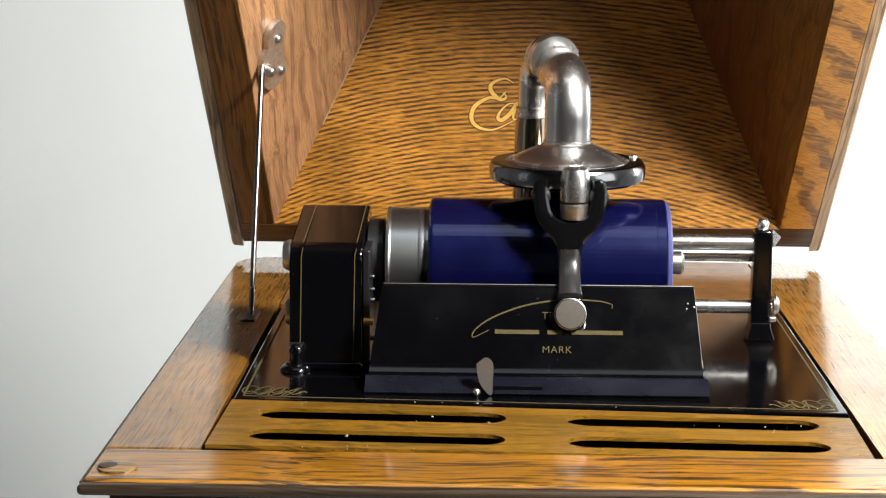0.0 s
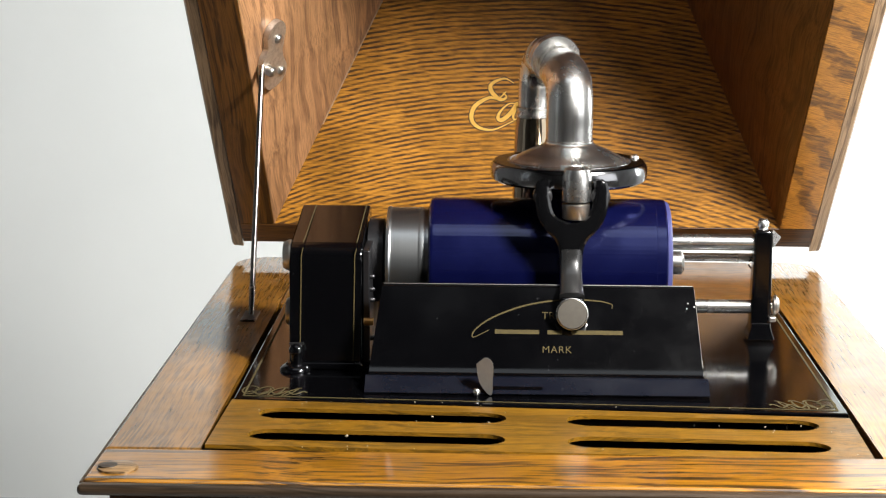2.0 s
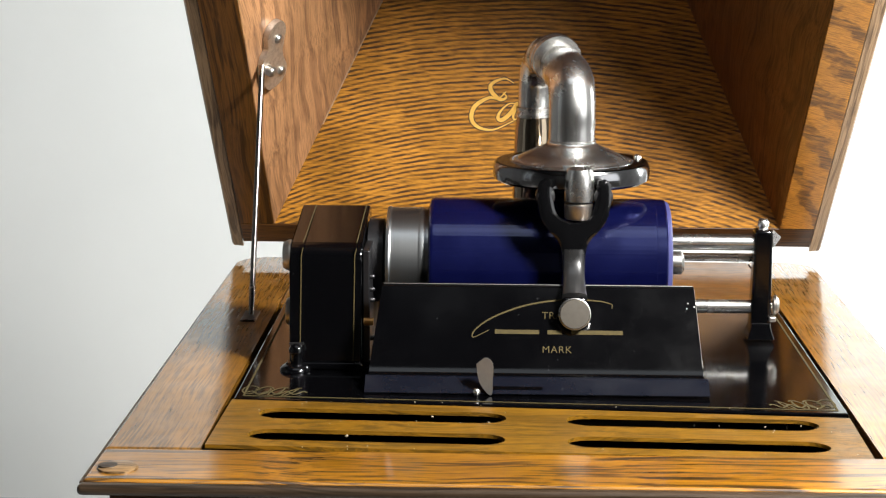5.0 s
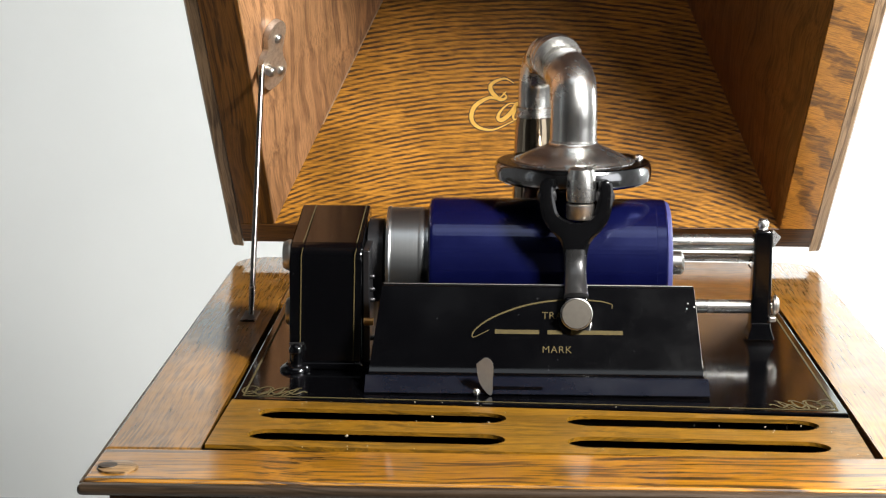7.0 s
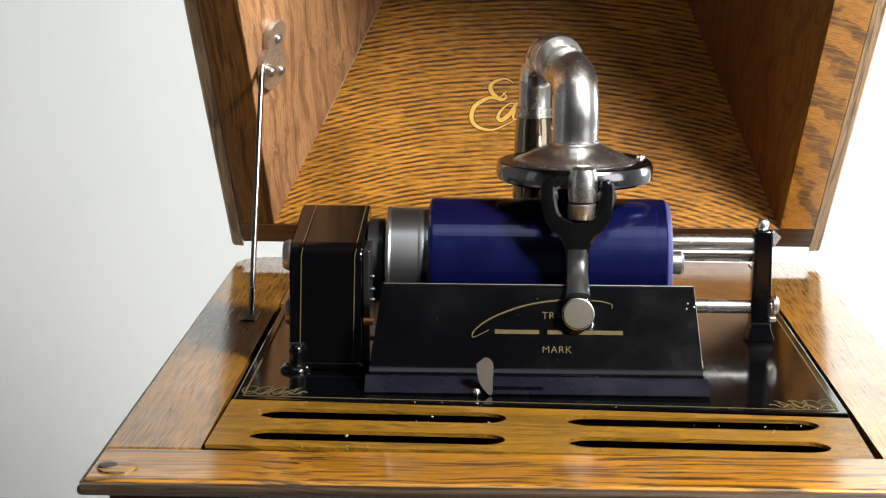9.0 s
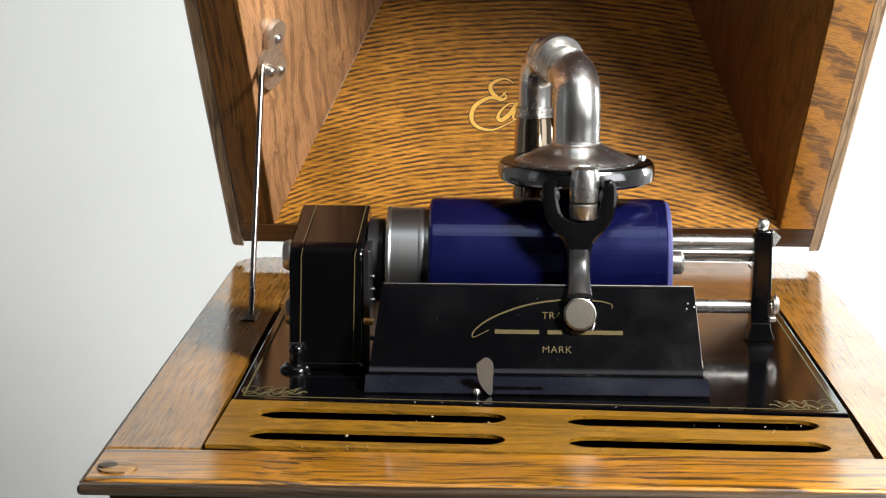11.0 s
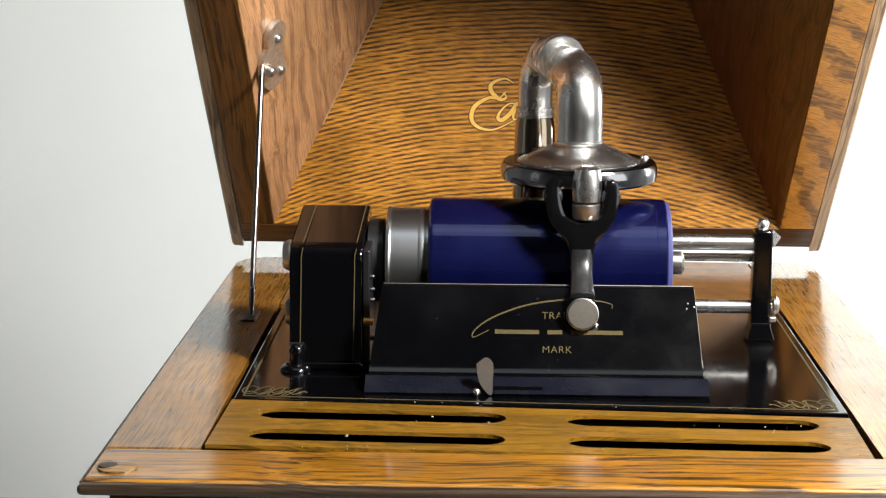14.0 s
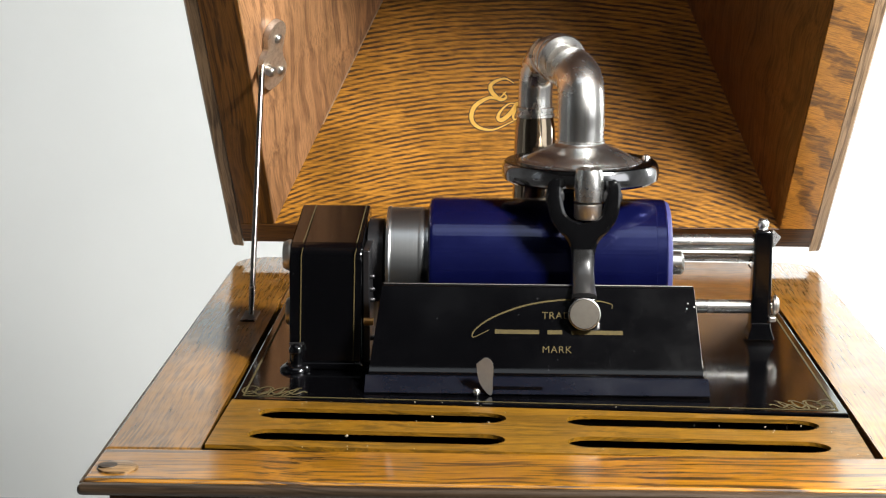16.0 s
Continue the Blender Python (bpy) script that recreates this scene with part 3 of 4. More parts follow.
def gear_cover(add):
    # a case over the gears with a rounded shoulder, tilted back so its face reflects dark
    x0, x1 = -0.0850, -0.0548
    side = [(-0.0425, 0.0015), (-0.0372, 0.0453), (-0.0370, 0.0468), (-0.0365, 0.0483), (-0.0357, 0.0496), (-0.0345, 0.0507), (-0.0330, 0.0516), (-0.0310, 0.0524),
            (0.016, 0.0600), (0.020, 0.0590), (0.022, 0.056), (0.022, 0.0015)]
    m = Matrix(((0, 0, 1, x0), (1, 0, 0, 0), (0, 1, 0, 0), (0, 0, 0, 1)))
    bm = prism(side, x1 - x0, m)
    bmesh.ops.bevel(bm, geom=[e for e in bm.edges if abs(e.verts[0].co.x - e.verts[1].co.x) < 1e-6], offset=0.0007, segments=2, affect="EDGES", profile=0.5)
    cover = add("gear_cover", bm, BLACK, label="glossy black gear cover with gold stripes", smooth=18)
    for x in (-0.0805, -0.0582):
        bm = ribbon([(0, 0), (0.0005, 0.044), (0.0012, 0.047)], 0.00045, Matrix(((1, 0, 0, x), (0, 0, -1, -0.04175), (0, 1, 0, 0.004), (0, 0, 0, 1))))
        for v in bm.verts:
            v.co.y += (v.co.z - 0.004) / 0.0438 * 0.0053 - 0.0007
        add("stripe", bm, GOLD, cover)
        bm = ribbon([(x + 0.0012, -0.0352), (x + 0.0016, 0.0150)], 0.0004, Matrix.Translation((0, 0, 0.0529)))
        for v in bm.verts:
            v.co.z += (v.co.y + 0.0355) / 0.0515 * 0.0072
        add("stripe", bm, GOLD, cover)
    add("cover_flange", box(x0 - 0.0012, x1 + 0.0006, -0.0462, -0.0400, 0.0012, 0.0040, 0.0008), BLACK, cover)
    for x in (-0.0805, -0.0582):
        add("stripe_tip", prism([(x - 0.0009, 0.0042), (x + 0.0009, 0.0042), (x, 0.0064)], 0.0002, Matrix(((1, 0, 0, 0), (0, 0.04, -1, -0.0418), (0, 1, 0, 0), (0, 0, 0, 1)))), GOLD, cover)
    add("cover_rear_edge", box(x1 + 0.0002, x1 + 0.0032, -0.036, 0.0195, 0.002, 0.0500, 0.0006), BLACK_DULL)
    for z in (0.0385, 0.0330, 0.0285, 0.0120):
        add("gear_tooth", lathe([(0.0011, 0), (0.0011, 0.0016), (0.0006, 0.0022), (0, 0.0023)], pose(x1 + 0.0030, -0.034, z, 0, 90, 0), 10), BLACK_DULL, smooth=40)
    # side knobs on the far side, foot and its screw
    for y, z in ((-0.030, 0.0465), (-0.022, 0.0205)):
        add("side_stud", lathe([(0.0, -0.0035), (0.0055, -0.0032), (0.0066, -0.001), (0.0066, 0.0)], pose(x0, y, z, 0, 90, 0), 28), NICKEL_DULL, smooth=50)
    add("foot", lathe([(0.0066, 0.001), (0.0064, 0.0022), (0.0046, 0.0034), (0.0, 0.0036)], pose(-0.0820, -0.0455, 0), 24), BLACK, smooth=50)
    scr = add("foot_screw", lathe([(0.0024, 0.003), (0.0024, 0.0078), (0.0033, 0.0084), (0.0033, 0.0100), (0.0022, 0.0118), (0, 0.0124)], pose(-0.0815, -0.0455, 0), 24), BLACK, label="round-headed screw", smooth=50)
    add("screw_slot", box(-0.0845, -0.0785, -0.0459, -0.0451, 0.0116, 0.0126), BLACK_DULL, scr)


def front_plate(add):
    # a leaning plate with a curled foot
    x0, x1 = -0.0497, 0.0846
    side = [(-0.0700, 0.0030), (-0.0700, 0.00585), (-0.0692, 0.0060), (-0.0684, 0.0064), (-0.0676, 0.0070), (-0.0668, 0.0079), (-0.0660, 0.0090), (-0.0463, 0.0372), (-0.0440, 0.0380),
            (-0.0432, 0.0368), (-0.0600, 0.0100), (-0.0620, 0.0010)]
    m = Matrix(((0, 0, 1, x0), (1, 0, 0, 0), (0, 1, 0, 0), (0, 0, 0, 1)))
    bm = prism(side, x1 - x0, m)
    for v in bm.verts:  # it narrows upwards
        k = max(0.0, v.co.z - 0.008) / 0.030
        v.co.x += 0.0040 * k if v.co.x < 0 else -0.0024 * k
        flare = max(0.0, 0.0068 - v.co.z) * 0.22
        v.co.x += -flare if v.co.x < 0 else flare
    plate = add("front_plate", bm, BLACK, label="glossy black front plate with gold lettering", smooth=22)
    foot = prism([(-0.0792, 0.0008), (-0.0796, 0.0014), (-0.0716, 0.0058), (-0.0711, 0.0060), (-0.0701, 0.00595), (-0.0701, 0.0008)], x1 - x0 + 0.0028, m @ Matrix.Translation((0, 0, -0.0012)))
    # blue-black tone puts the overhead light's sheen into the enamel
    add("plate_foot", foot, enamel("sheen_black_enamel", (0.003, 0.004, 0.008), 0.24, 0.15), plate, "dusty sloping foot of the plate")
    # pale metal lines drawn for the highlights along the plate's edges
    add("worn_edge", tube([(-0.0452, -0.0447, 0.0381), (0.0818, -0.0447, 0.0381)], 0.00022, 8), NICKEL_DULL, plate, "thin bare edge")
    add("worn_edge", tube([(0.0822, -0.0461, 0.0372), (0.0845, -0.0655, 0.0090)], 0.00016, 8), NICKEL_DULL, plate)
    # gold writing on the slope
    p0, p1 = Vector((0, -0.0660, 0.0085)), Vector((0, -0.0463, 0.0372))
    ey = (p1 - p0).normalized()
    nz = Vector((1, 0, 0)).cross(ey)
    wm = Matrix(((1, 0, nz.x, 0), (0, ey.y, nz.y, p0.y), (0, ey.z, nz.z, p0.z), (0, 0, 0, 1))) @ Matrix.Translation((0, 0, 0.0002))

    def word(text, x, y, size):
        cu = bpy.data.curves.new("lettering", "FONT")
        cu.body, cu.size, cu.extrude, cu.align_x, cu.offset = text, size, 0.00008, "CENTER", 0.0
        cu.space_character = 1.12
        tmp = bpy.data.objects.new("lettering", cu)
        me = bpy.data.meshes.new_from_object(tmp)
        bpy.data.objects.remove(tmp)
        bm = bmesh.new()
        bm.from_mesh(me)
        bmesh.ops.transform(bm, matrix=wm @ Matrix.Translation((x, y, 0)), verts=bm.verts)
        add("lettering", bm, GOLD, plate, "gold capital letters")

    word("TRADE", 0.0270, 0.0212, 0.0042)
    word("MARK", 0.0260, 0.0064, 0.0042)
    for a, b in ((0.0008, 0.0188), (0.0222, 0.0282), (0.0320, 0.0528)):
        add("script_bar", place(box(a, b, 0.0144, 0.0162, 0, 0.0001), wm), GOLD, plate, "plain gold painted bar")
    sw = flat_path([(-0.0015, 0.0160), (-0.0078, 0.0128), (-0.0072, 0.0160), (0.0000, 0.0215), (0.0130, 0.0268), (0.0280, 0.0294), (0.0420, 0.0292), (0.0482, 0.0278), (0.0485, 0.0258)], 10)
    add("swash", ribbon(sw, lambda t: 0.0003 + 0.0004 * math.sin(math.pi * t), wm, 0.0001), GOLD, plate, "gold swash line")
    rnd = random.Random(8)
    chips = bmesh.new()
    for _ in range(14):
        x, y = rnd.gauss(0.060, 0.014), rnd.gauss(-0.0698, 0.0003)
        if rnd.random() < 0.15:
            x, y = 0.0835, rnd.uniform(-0.0700, -0.0690)
        r = rnd.uniform(0.00012, 0.00040)
        m = Matrix.LocRotScale((min(x, 0.084), y, 0.0058), Euler((0, 0, rnd.random() * 3)), (r * 1.8, r, r * 0.5))
        bmesh.ops.create_icosphere(chips, subdivisions=1, radius=1.0, matrix=m)
    for x, yy in ((0.0795, 0.0285), (0.0820, 0.0270), (0.0790, 0.0262)):
        bmesh.ops.create_icosphere(chips, subdivisions=1, radius=0.00035, matrix=wm @ Matrix.Translation((x, yy, 0)))
    tagged(add("paint_chips", chips, plain("bare_metal_chips", (0.50, 0.50, 0.50), 0.5, 0.2, 900.0), plate, "small pale chips in the black enamel"), kind="stuff")
    # lever in front
    lev = add("start_lever", place(prism(flat_path([(-0.0033, 0.0125), (0.0003, 0.0150), (0.0032, 0.0125), (0.0032, 0.006), (0.0030, 0.0005), (0.0012, 0.0005), (-0.0020, 0.005), (-0.0033, 0.0105)], 5)[:-1], 0.0012),
              Matrix(((1, 0, 0, -0.0030), (0, 0, -1, -0.0790), (0, 1, 0, 0.0010), (0, 0, 0, 1)))), plain("lever_steel", (0.38, 0.37, 0.355), 0.45, 0.06, 400.0, 1.0, 0.0), label="rounded steel start lever", smooth=40)
    # black bar stands in for the dark of an open slot
    add("lever_slot", place(box(-0.001, 0.020, -0.0009, 0.0009, -0.0003, 0.0003), pose(0, -0.0768, 0.0028, 28)), BLACK)
    add("lever_pin", lathe([(0.0016, 0), (0.0012, 0.0012), (0, 0.0016)], pose(-0.0062, -0.0805, 0.0022, 90, 0, 0), 14), NICKEL, lev, smooth=60)


def place(bm, m):
    bmesh.ops.transform(bm, matrix=m, verts=bm.verts)
    return bm


def end_post(add):
    y = 0.020
    bm = box(0.1158, 0.1236, y - 0.0045, y + 0.0045, 0.002, 0.0505, 0.0014, 3)
    for v in bm.verts:
        if v.co.z < 0.01:
            v.co.x = 0.1197 + (v.co.x - 0.1197) * 1.2
    post = add("end_post", bm, BLACK, label="black cast end post with a screw on top", smooth=40)
    foot = [Vector((0.1197 + dx, y + dy, z)) for dx0, dy0, z in ((0.0062, 0.0066, 0.0010), (0.0060, 0.0064, 0.0018), (0.0050, 0.0056, 0.0045), (0.0041, 0.0048, 0.0085)) for dx in (-dx0, dx0) for dy in (-dy0, dy0)]
    bm = bmesh.new()
    rings = [[bm.verts.new(foot[4 * k + i]) for i in (0, 1, 3, 2)] for k in range(4)]
    for a, b in zip(rings, rings[1:]):
        for i in range(4):
            bm.faces.new((a[i], a[(i + 1) % 4], b[(i + 1) % 4], b[i]))
    bm.faces.new(rings[0])
    bm.faces.new(rings[-1])
    bmesh.ops.bevel(bm, geom=list(bm.edges), offset=0.0004, segments=2, affect="EDGES", profile=0.5)
    add("post_foot", bm, BLACK, smooth=40)
    add("top_screw", lathe([(0.0024, 0.0500), (0.0020, 0.0515), (0.0027, 0.0518), (0.0027, 0.0535), (0.0018, 0.0550), (0, 0.0553)], pose(0.1196, y, 0), 24), NICKEL, post, smooth=50)
    add("latch_tip", hull((0.1238, y - 0.002, 0.0505), (0.1238, y + 0.002, 0.0495), (0.1242, y - 0.002, 0.0420), (0.1275, y, 0.0462), (0.1242, y + 0.002, 0.0440), (0.1278, y, 0.0470)), NICKEL, post)
    add("side_screw", lathe([(0.0018, 0.1236), (0.0018, 0.1252), (0.0042, 0.1254), (0.0044, 0.1266), (0.0030, 0.1280), (0, 0.1282)], pose(0, y, 0.0158) @ AX, 28), NICKEL_DULL, post, smooth=50)
    add("clip", box(0.1232, 0.1262, y - 0.006, y - 0.002, 0.0092, 0.0116, 0.0005), NICKEL_DULL, post)


def mandrel(mech, off):
    """Turning sleeve, in a space whose x is the shaft."""
    spin = part("mandrel", lathe([(0.0180, -0.0462), (0.0234, -0.0460), (0.0236, -0.0448), (0.0231, -0.0440), (0.0231, -0.0436), (0.0231, -0.0324), (0.0231, -0.0320), (0.0234, -0.0312), (0.0228, -0.0290), (0.0228, 0.0700), (0.005, 0.0702)], AX, 64),
                STEEL, mech, "brushed steel mandrel sleeve", 40)
    spin.matrix_basis = off @ Matrix.Translation((0, 0, AXIS_Z))
    bm = lathe([(0.0030, 0.0700), (0.0030, 0.0770), (0.0052, 0.0775), (0.0052, 0.0815), (0.0036, 0.0828), (0, 0.0830)], AX, 20)
    part("shaft_nut", bm, NICKEL, spin, smooth=30)


def record():
    rec = thing("cylinder_record", pose(0.0, 0.0, AXIS_Z), "deep blue celluloid cylinder record on the mandrel", "record")
    part("cylinder", lathe([(0.0229, -0.0276), (0.0262, -0.0278), (0.0274, -0.0270), (0.0277, -0.0260), (0.0277, -0.0254), (0.0277, 0.0686), (0.0277, 0.0690), (0.0275, 0.0692), (0.0275, 0.0696), (0.0275, 0.0726), (0.0275, 0.0730), (0.0271, 0.0736)], AX, 96, closed=False), BLUE, rec, smooth=25)
    part("end_rim", lathe([(0.0271, 0.0736), (0.0262, 0.0752), (0.0250, 0.0757), (0.0229, 0.0754), (0.0229, 0.0700)], AX, 96, closed=False), BLUE_PALE, rec, "pale bevelled end", 40)
    return rec


# ---- the reproducer and its tube ----
X9 = 0.0345  # where the carriage stands at 9 s


def carriage():
    car = thing("reproducer_carriage", pose(X9, 0.0, 0.0665), "nickel-plated reproducer on a black carriage arm", "reproducer")
    off = Matrix.Translation((0, 0, -0.0665))

    def add(name, bm, mat, parent=car, label="", smooth=45):
        if parent is car or parent.parent is car:
            bmesh.ops.transform(bm, matrix=off, verts=bm.verts)
        return part(name, bm, mat, parent, label, smooth)

    disc = add("weight_ring", lathe([(0.0240, 0.0752), (0.0318, 0.0750), (0.0335, 0.0762), (0.0338, 0.0785), (0.0337, 0.0815), (0.0328, 0.0830), (0.0290, 0.0833), (0.0284, 0.0826), (0.0262, 0.0818)], Matrix(), 64),
               metal("dark_nickel_ring", (0.36, 0.36, 0.37), 0.13, (0.05, 0.05, 0.05), 0.4, 90.0), label="black and nickel reproducer ring")
    add("dome", lathe([(0.0268, 0.0812), (0.0266, 0.0836), (0.0256, 0.0841), (0.0248, 0.0838), (0.0240, 0.0845), (0.0232, 0.0844), (0.0220, 0.0855), (0.0170, 0.0880), (0.0125, 0.0898), (0.0108, 0.0908), (0.0104, 0.0915)], Matrix(), 64, closed=False), NICKEL, label="nickel dome cap")
    add("ring_top", lathe([(0.0264, 0.0830), (0.0264, 0.0835), (0.0322, 0.0835), (0.0326, 0.0831)], Matrix(), 64, closed=False), BLACK, disc, "glossy black top face of the ring")
    add("ring_screw", lathe([(0.0018, 0.083), (0.0018, 0.0842), (0.0010, 0.0850), (0, 0.0851)], pose(0.0290, 0.0085, 0), 16), NICKEL, disc)
    # snout before the ring
    add("snout", lathe([(0.0030, 0.0860), (0.0052, 0.0848), (0.0060, 0.0820), (0.0062, 0.0765), (0.0060, 0.0715), (0.0050, 0.0712)], pose(0.0021, -0.0335, 0.0), 32), NICKEL, label="nickel snout")
    add("snout_bridge", hull((-0.006, -0.012, 0.0868), (0.010, -0.012, 0.0868), (-0.004, -0.030, 0.0832), (0.008, -0.030, 0.0832), (-0.006, -0.012, 0.081), (0.010, -0.012, 0.081), (-0.004, -0.031, 0.079), (0.008, -0.031, 0.079)), NICKEL)
    add("snout_band", lathe([(0.0052, 0.0706), (0.0059, 0.0702), (0.0059, 0.0645), (0.0054, 0.0640), (0, 0.0640)], pose(0.0019, -0.0337, 0.0), 32), NICKEL_DULL, label="worn brass-toned band")
    # fork round the snout
    fm = Matrix(((1, 0, 0, 0), (0, 0.11, -1, -0.0405), (0, 1, 0.11, 0.0), (0, 0, 0, 1)))
    outer = flat_path([(-0.0124, 0.0805), (-0.0149, 0.0780), (-0.0149, 0.0700), (-0.0136, 0.0640), (-0.0106, 0.0594), (-0.0066, 0.0550), (-0.0050, 0.0505), (-0.0046, 0.0430)], 6)
    inner = flat_path([(-0.0092, 0.0795), (-0.0088, 0.0720), (-0.0072, 0.0660), (-0.0037, 0.0634), (0.0, 0.0627)], 6)
    bm = bmesh.new()
    fork_solid(bm, outer, inner, fm, 0.0042)
    add("fork", bm, WORN_BLACK, label="black forked carriage arm", smooth=35)
    bm = bmesh.new()
    rows = []
    spine = smooth_path([(0, -0.0395, 0.0520), (0, -0.0408, 0.0470), (0, -0.0440, 0.0425), (0, -0.0490, 0.0388), (0, -0.0545, 0.0362)], 5)
    for k, p in enumerate(spine):
        d = (spine[min(k + 1, len(spine) - 1)] - spine[max(k - 1, 0)]).normalized()
        up = Vector((1, 0, 0)).cross(d)
        wide = 0.0044 + 0.0007 * (k / (len(spine) - 1)) ** 3
        rows.append([bm.verts.new(p + Vector((x * wide, 0, 0)) + up * z) for x, z in ((-1, 0.0030), (-1, 0.0004), (-0.86, -0.0005), (-0.4, -0.0011), (0.4, -0.0011), (0.86, -0.0005), (1, 0.0004), (1, 0.0030))])
    for p, q in zip(rows, rows[1:]):
        for k in range(8):
            bm.faces.new((p[k], p[(k + 1) % 8], q[(k + 1) % 8], q[k]))
    bm.faces.new(rows[0])
    bm.faces.new(rows[-1])
    add("arm", bm, enamel("scuffed_black_enamel", (0.012, 0.012, 0.012), 0.28, 0.2), label="scuffed black strap of the arm", smooth=50)
    add("arm_seat", box(-0.0046, 0.0046, -0.0560, -0.0480, 0.0318, 0.0352, 0.0010), BLACK)
    for s in (-1, 1):
        add("fork_lug", lathe([(0.0, -0.0004), (0.0036, 0), (0.0040, 0.001), (0.0040, 0.006), (0.003, 0.0068), (0, 0.007)], pose(s * 0.0120, -0.030, 0.0735, 90, 0, 0), 20), BLACK_DULL)
    # lift knob
    knob = add("lift_knob", lathe([(0.0030, -0.003), (0.0030, 0.0), (0.0058, 0.0003), (0.0063, 0.0010), (0.0063, 0.0026), (0.0058, 0.0032), (0, 0.0033)], pose(0.0, -0.0565, 0.0288, 80, 0, 0), 40), plain("knob_nickel", (0.19, 0.175, 0.150), 0.5, 0.06, 500.0, 1.0, 0.0), label="flat round worn nickel knob")
    add("knob_rim", lathe([(0.0059, 0.0028), (0.0065, 0.0026), (0.0066, 0.0014), (0.0064, 0.0006)], pose(0.0, -0.0565, 0.0288, 80, 0, 0), 40, closed=False), NICKEL, knob, "bright nickel rim")
    # rear slide on the carriage rod
    add("rod_slide", lathe([(0.0040, -0.018), (0.0066, -0.017), (0.0066, 0.017), (0.0040, 0.018)], pose(0, 0.021, 0.0440) @ AX, 28), BLACK)
    add("rear_bracket", hull(*[Vector((s * 0.012, y, z)) for s in (-1, 1) for y, z in ((0.016, 0.050), (0.024, 0.050), (0.026, 0.0760), (0.018, 0.0775))]), BLACK)
    # front tube: up and back
    path = smooth_path([(0, 0, 0.0905), (0, 0, 0.0980), (0, 0.0, 0.1065), (-0.0002, 0.0026, 0.1135), (-0.0010, 0.0090, 0.1182), (-0.0032, 0.0200, 0.1205)], 6)
    add("front_elbow", tube(path, 0.0100, 40), NICKEL, label="nickel tube elbow", smooth=60)
    add("tube_collar", lathe([(0.0102, 0.0), (0.0105, 0.0006), (0.0104, 0.0016), (0.0101, 0.0018)], pose(0, 0, 0.0906), 40), NICKEL)
    return car


def fork_solid(bm, outer, inner, m, depth):
    """A U-shaped fork: a strip between an outer and an inner outline, mirrored, made solid."""
    n = 40
    def resample(path):
        pts = [Vector((x, y)) for x, y in path]
        acc = [0.0]
        for a, b in zip(pts, pts[1:]):
            acc.append(acc[-1] + (b - a).length)
        out = []
        for i in range(n):
            s = acc[-1] * i / (n - 1)
            k = max(j for j in range(len(acc)) if acc[j] <= s + 1e-12)
            k = min(k, len(pts) - 2)
            t = (s - acc[k]) / max(1e-9, acc[k + 1] - acc[k])
            out.append(pts[k].lerp(pts[k + 1], t))
        return out
    a = resample(outer)
    b = resample(inner + [(0.0, 0.0560), (0.0, 0.0430)])
    left = list(zip(a, b))
    for s in (1, -1):
        rows = []
        for p, q in left:
            rows.append([bm.verts.new(m @ Vector((s * v.x, v.y, z))) for v, z in ((p, 0.0004), (p, depth), (p.lerp(q, 0.3), depth + 0.0009), (p.lerp(q, 0.8), depth + 0.0007), (q, depth + (0.0008 if abs(q.x) < 2e-4 else -0.0002)), (q, 0.0))])
        for r, t in zip(rows, rows[1:]):
            for i in range(6):
                j = (i + 1) % 6
                bm.faces.new((r[i], r[j], t[j], t[i]))
        bm.faces.new(rows[0])
        bm.faces.new(rows[-1])
    bmesh.ops.remove_doubles(bm, verts=bm.verts, dist=1e-5)
    bmesh.ops.delete(bm, geom=[f for f in bm.faces if all(abs(v.co.x) < 1e-6 for v in f.verts)], context="FACES")


HORN = Vector((0.0185, 0.055, 0.0))


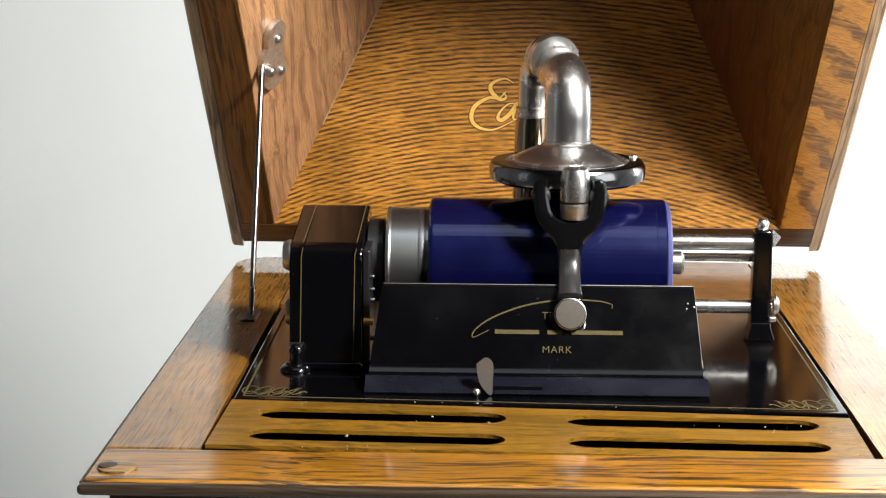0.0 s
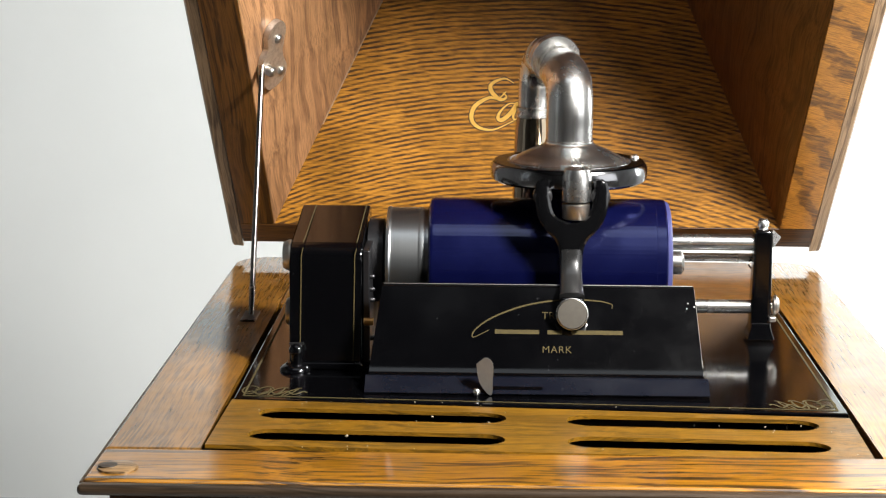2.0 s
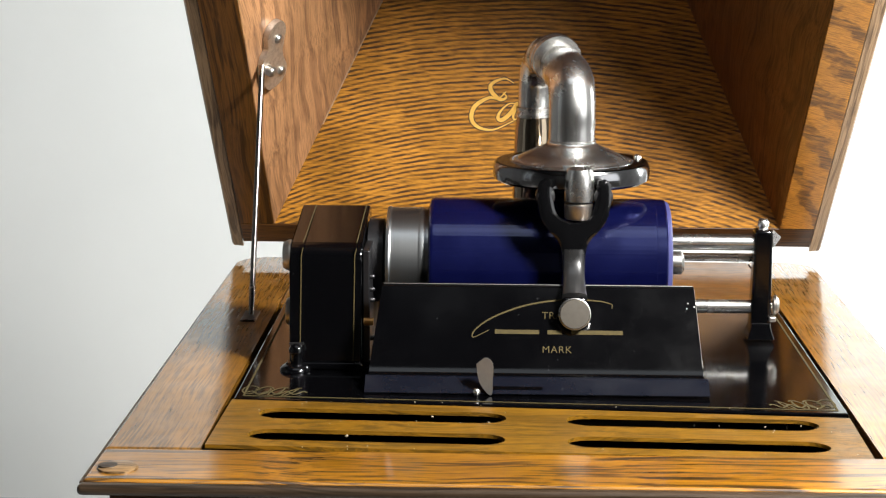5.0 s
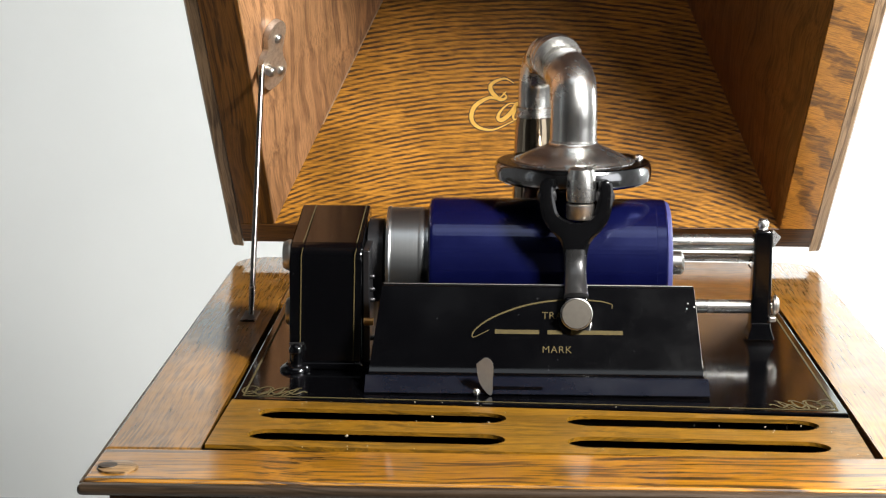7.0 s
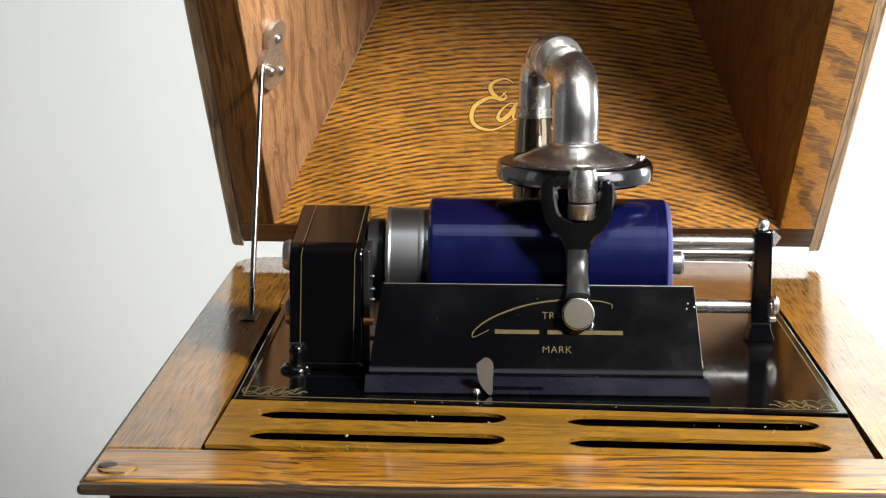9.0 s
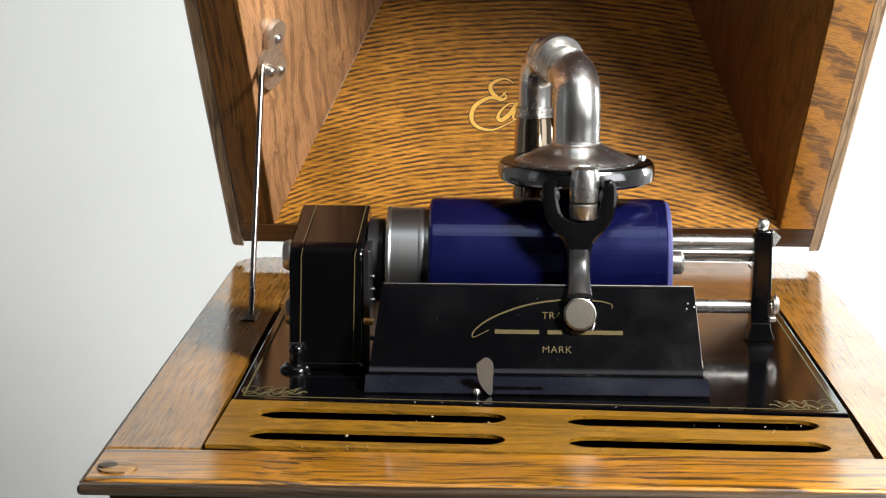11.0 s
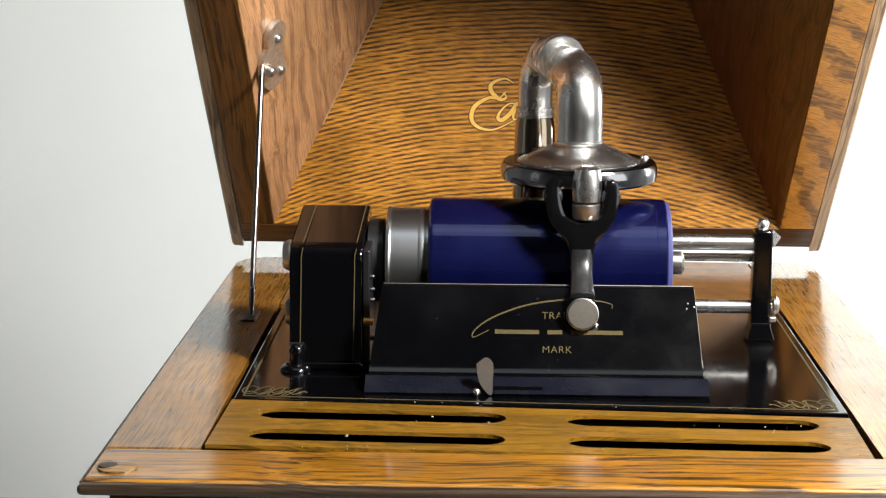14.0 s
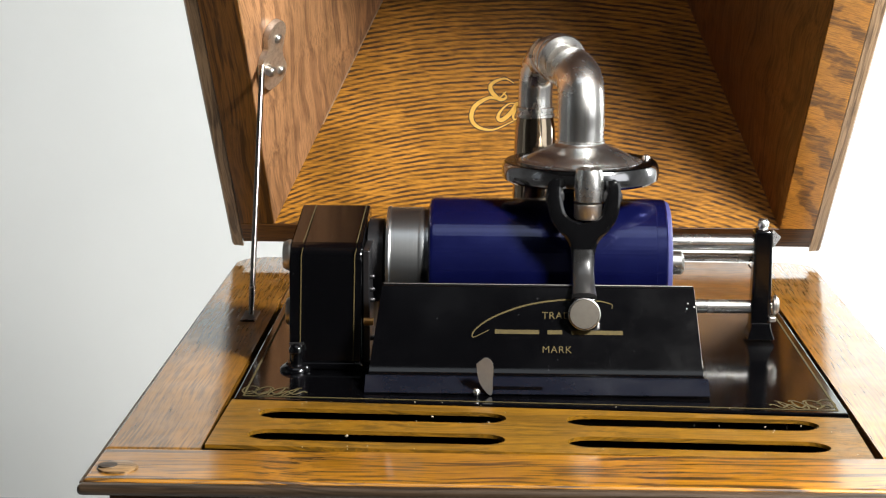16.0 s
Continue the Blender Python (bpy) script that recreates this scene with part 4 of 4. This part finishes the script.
def horn():
    hn = thing("horn", pose(HORN.x, HORN.y, 0.001), "nickel horn neck with a swivelling elbow behind the record", "horn")
    # neck's brown metal tint holds the reflection of the wooden lid
    part("neck", lathe([(0.0112, 0.0), (0.0104, 0.045), (0.0092, 0.090), (0.0084, 0.0945)], Matrix(), 40), metal("brown_tinted_nickel", (0.44, 0.36, 0.26), 0.09, (0.32, 0.25, 0.17), 0.4, 40.0), hn, "tapered nickel neck, tinted brown for the lid's reflection", 40)
    part("flange", lathe([(0.0084, 0.0945), (0.0090, 0.0948), (0.0090, 0.0960), (0.0082, 0.0964), (0.0082, 0.0974), (0.0088, 0.0978), (0.0088, 0.0990), (0.0078, 0.0995)], Matrix(), 40), NICKEL, hn, "beaded nickel flange", 40)
    # elbow in the space of its upright axis; its mouth points along -y
    path = smooth_path([(0, 0, 0.0985), (0, 0, 0.1060), (0, -0.0013, 0.1130), (0, -0.0070, 0.1205), (0, -0.0160, 0.1243), (0, -0.0260, 0.1243), (0, -0.0345, 0.1225)], 6)
    elbow = part("rear_elbow", tube(path, 0.0079, 36), NICKEL, hn, "nickel elbow with ringed mouth", 60)
    for y, z, r in ((-0.0150, 0.1240, 0.0088), (-0.0225, 0.1246, 0.0096), (-0.0275, 0.1244, 0.0106), (-0.0325, 0.1238, 0.0112)):
        bm = lathe([(r - 0.0030, -0.0014), (r - 0.0004, -0.0012), (r, -0.0006), (r, 0.0006), (r - 0.0004, 0.0012), (r - 0.0030, 0.0014)], look((0, y, z), (0, y - 0.01, z - 0.0022)), 40)
        part("ring", bm, NICKEL, elbow, smooth=40)
    return hn, elbow


room()
cabinet()
MECH = mechanism()
RECORD = record()
CAR = carriage()
HORN_OB, ELBOW = horn()

SPEED = 0.000355  # metres a second along the record


def motions():
    """The record and mandrel turn 160 times a minute; the carriage creeps along; the elbow swings after it."""
    mandrel_ob = next(o for o in MECH.children if o.name == "mandrel")
    home = Vector(mandrel_ob.location)
    turns = [(2 * k / 30, 2 * k / 30 * 960.0) for k in range(241)]
    walk(RECORD, [(t, pose(0, 0, AXIS_Z, -a)) for t, a in turns])
    walk(mandrel_ob, [(t, pose(home.x, home.y, home.z, -a)) for t, a in turns])
    times = [0.0, 4.0, 8.0, 12.0, 16.0]
    walk(CAR, [(t, pose(X9 + SPEED * (t - 9), 0, 0.0665)) for t in times])
    walk(ELBOW, [(t, pose(0, 0, 0, 0, 0, math.degrees(math.atan2(X9 + SPEED * (t - 9) - HORN.x, HORN.y)))) for t in times])


motions()
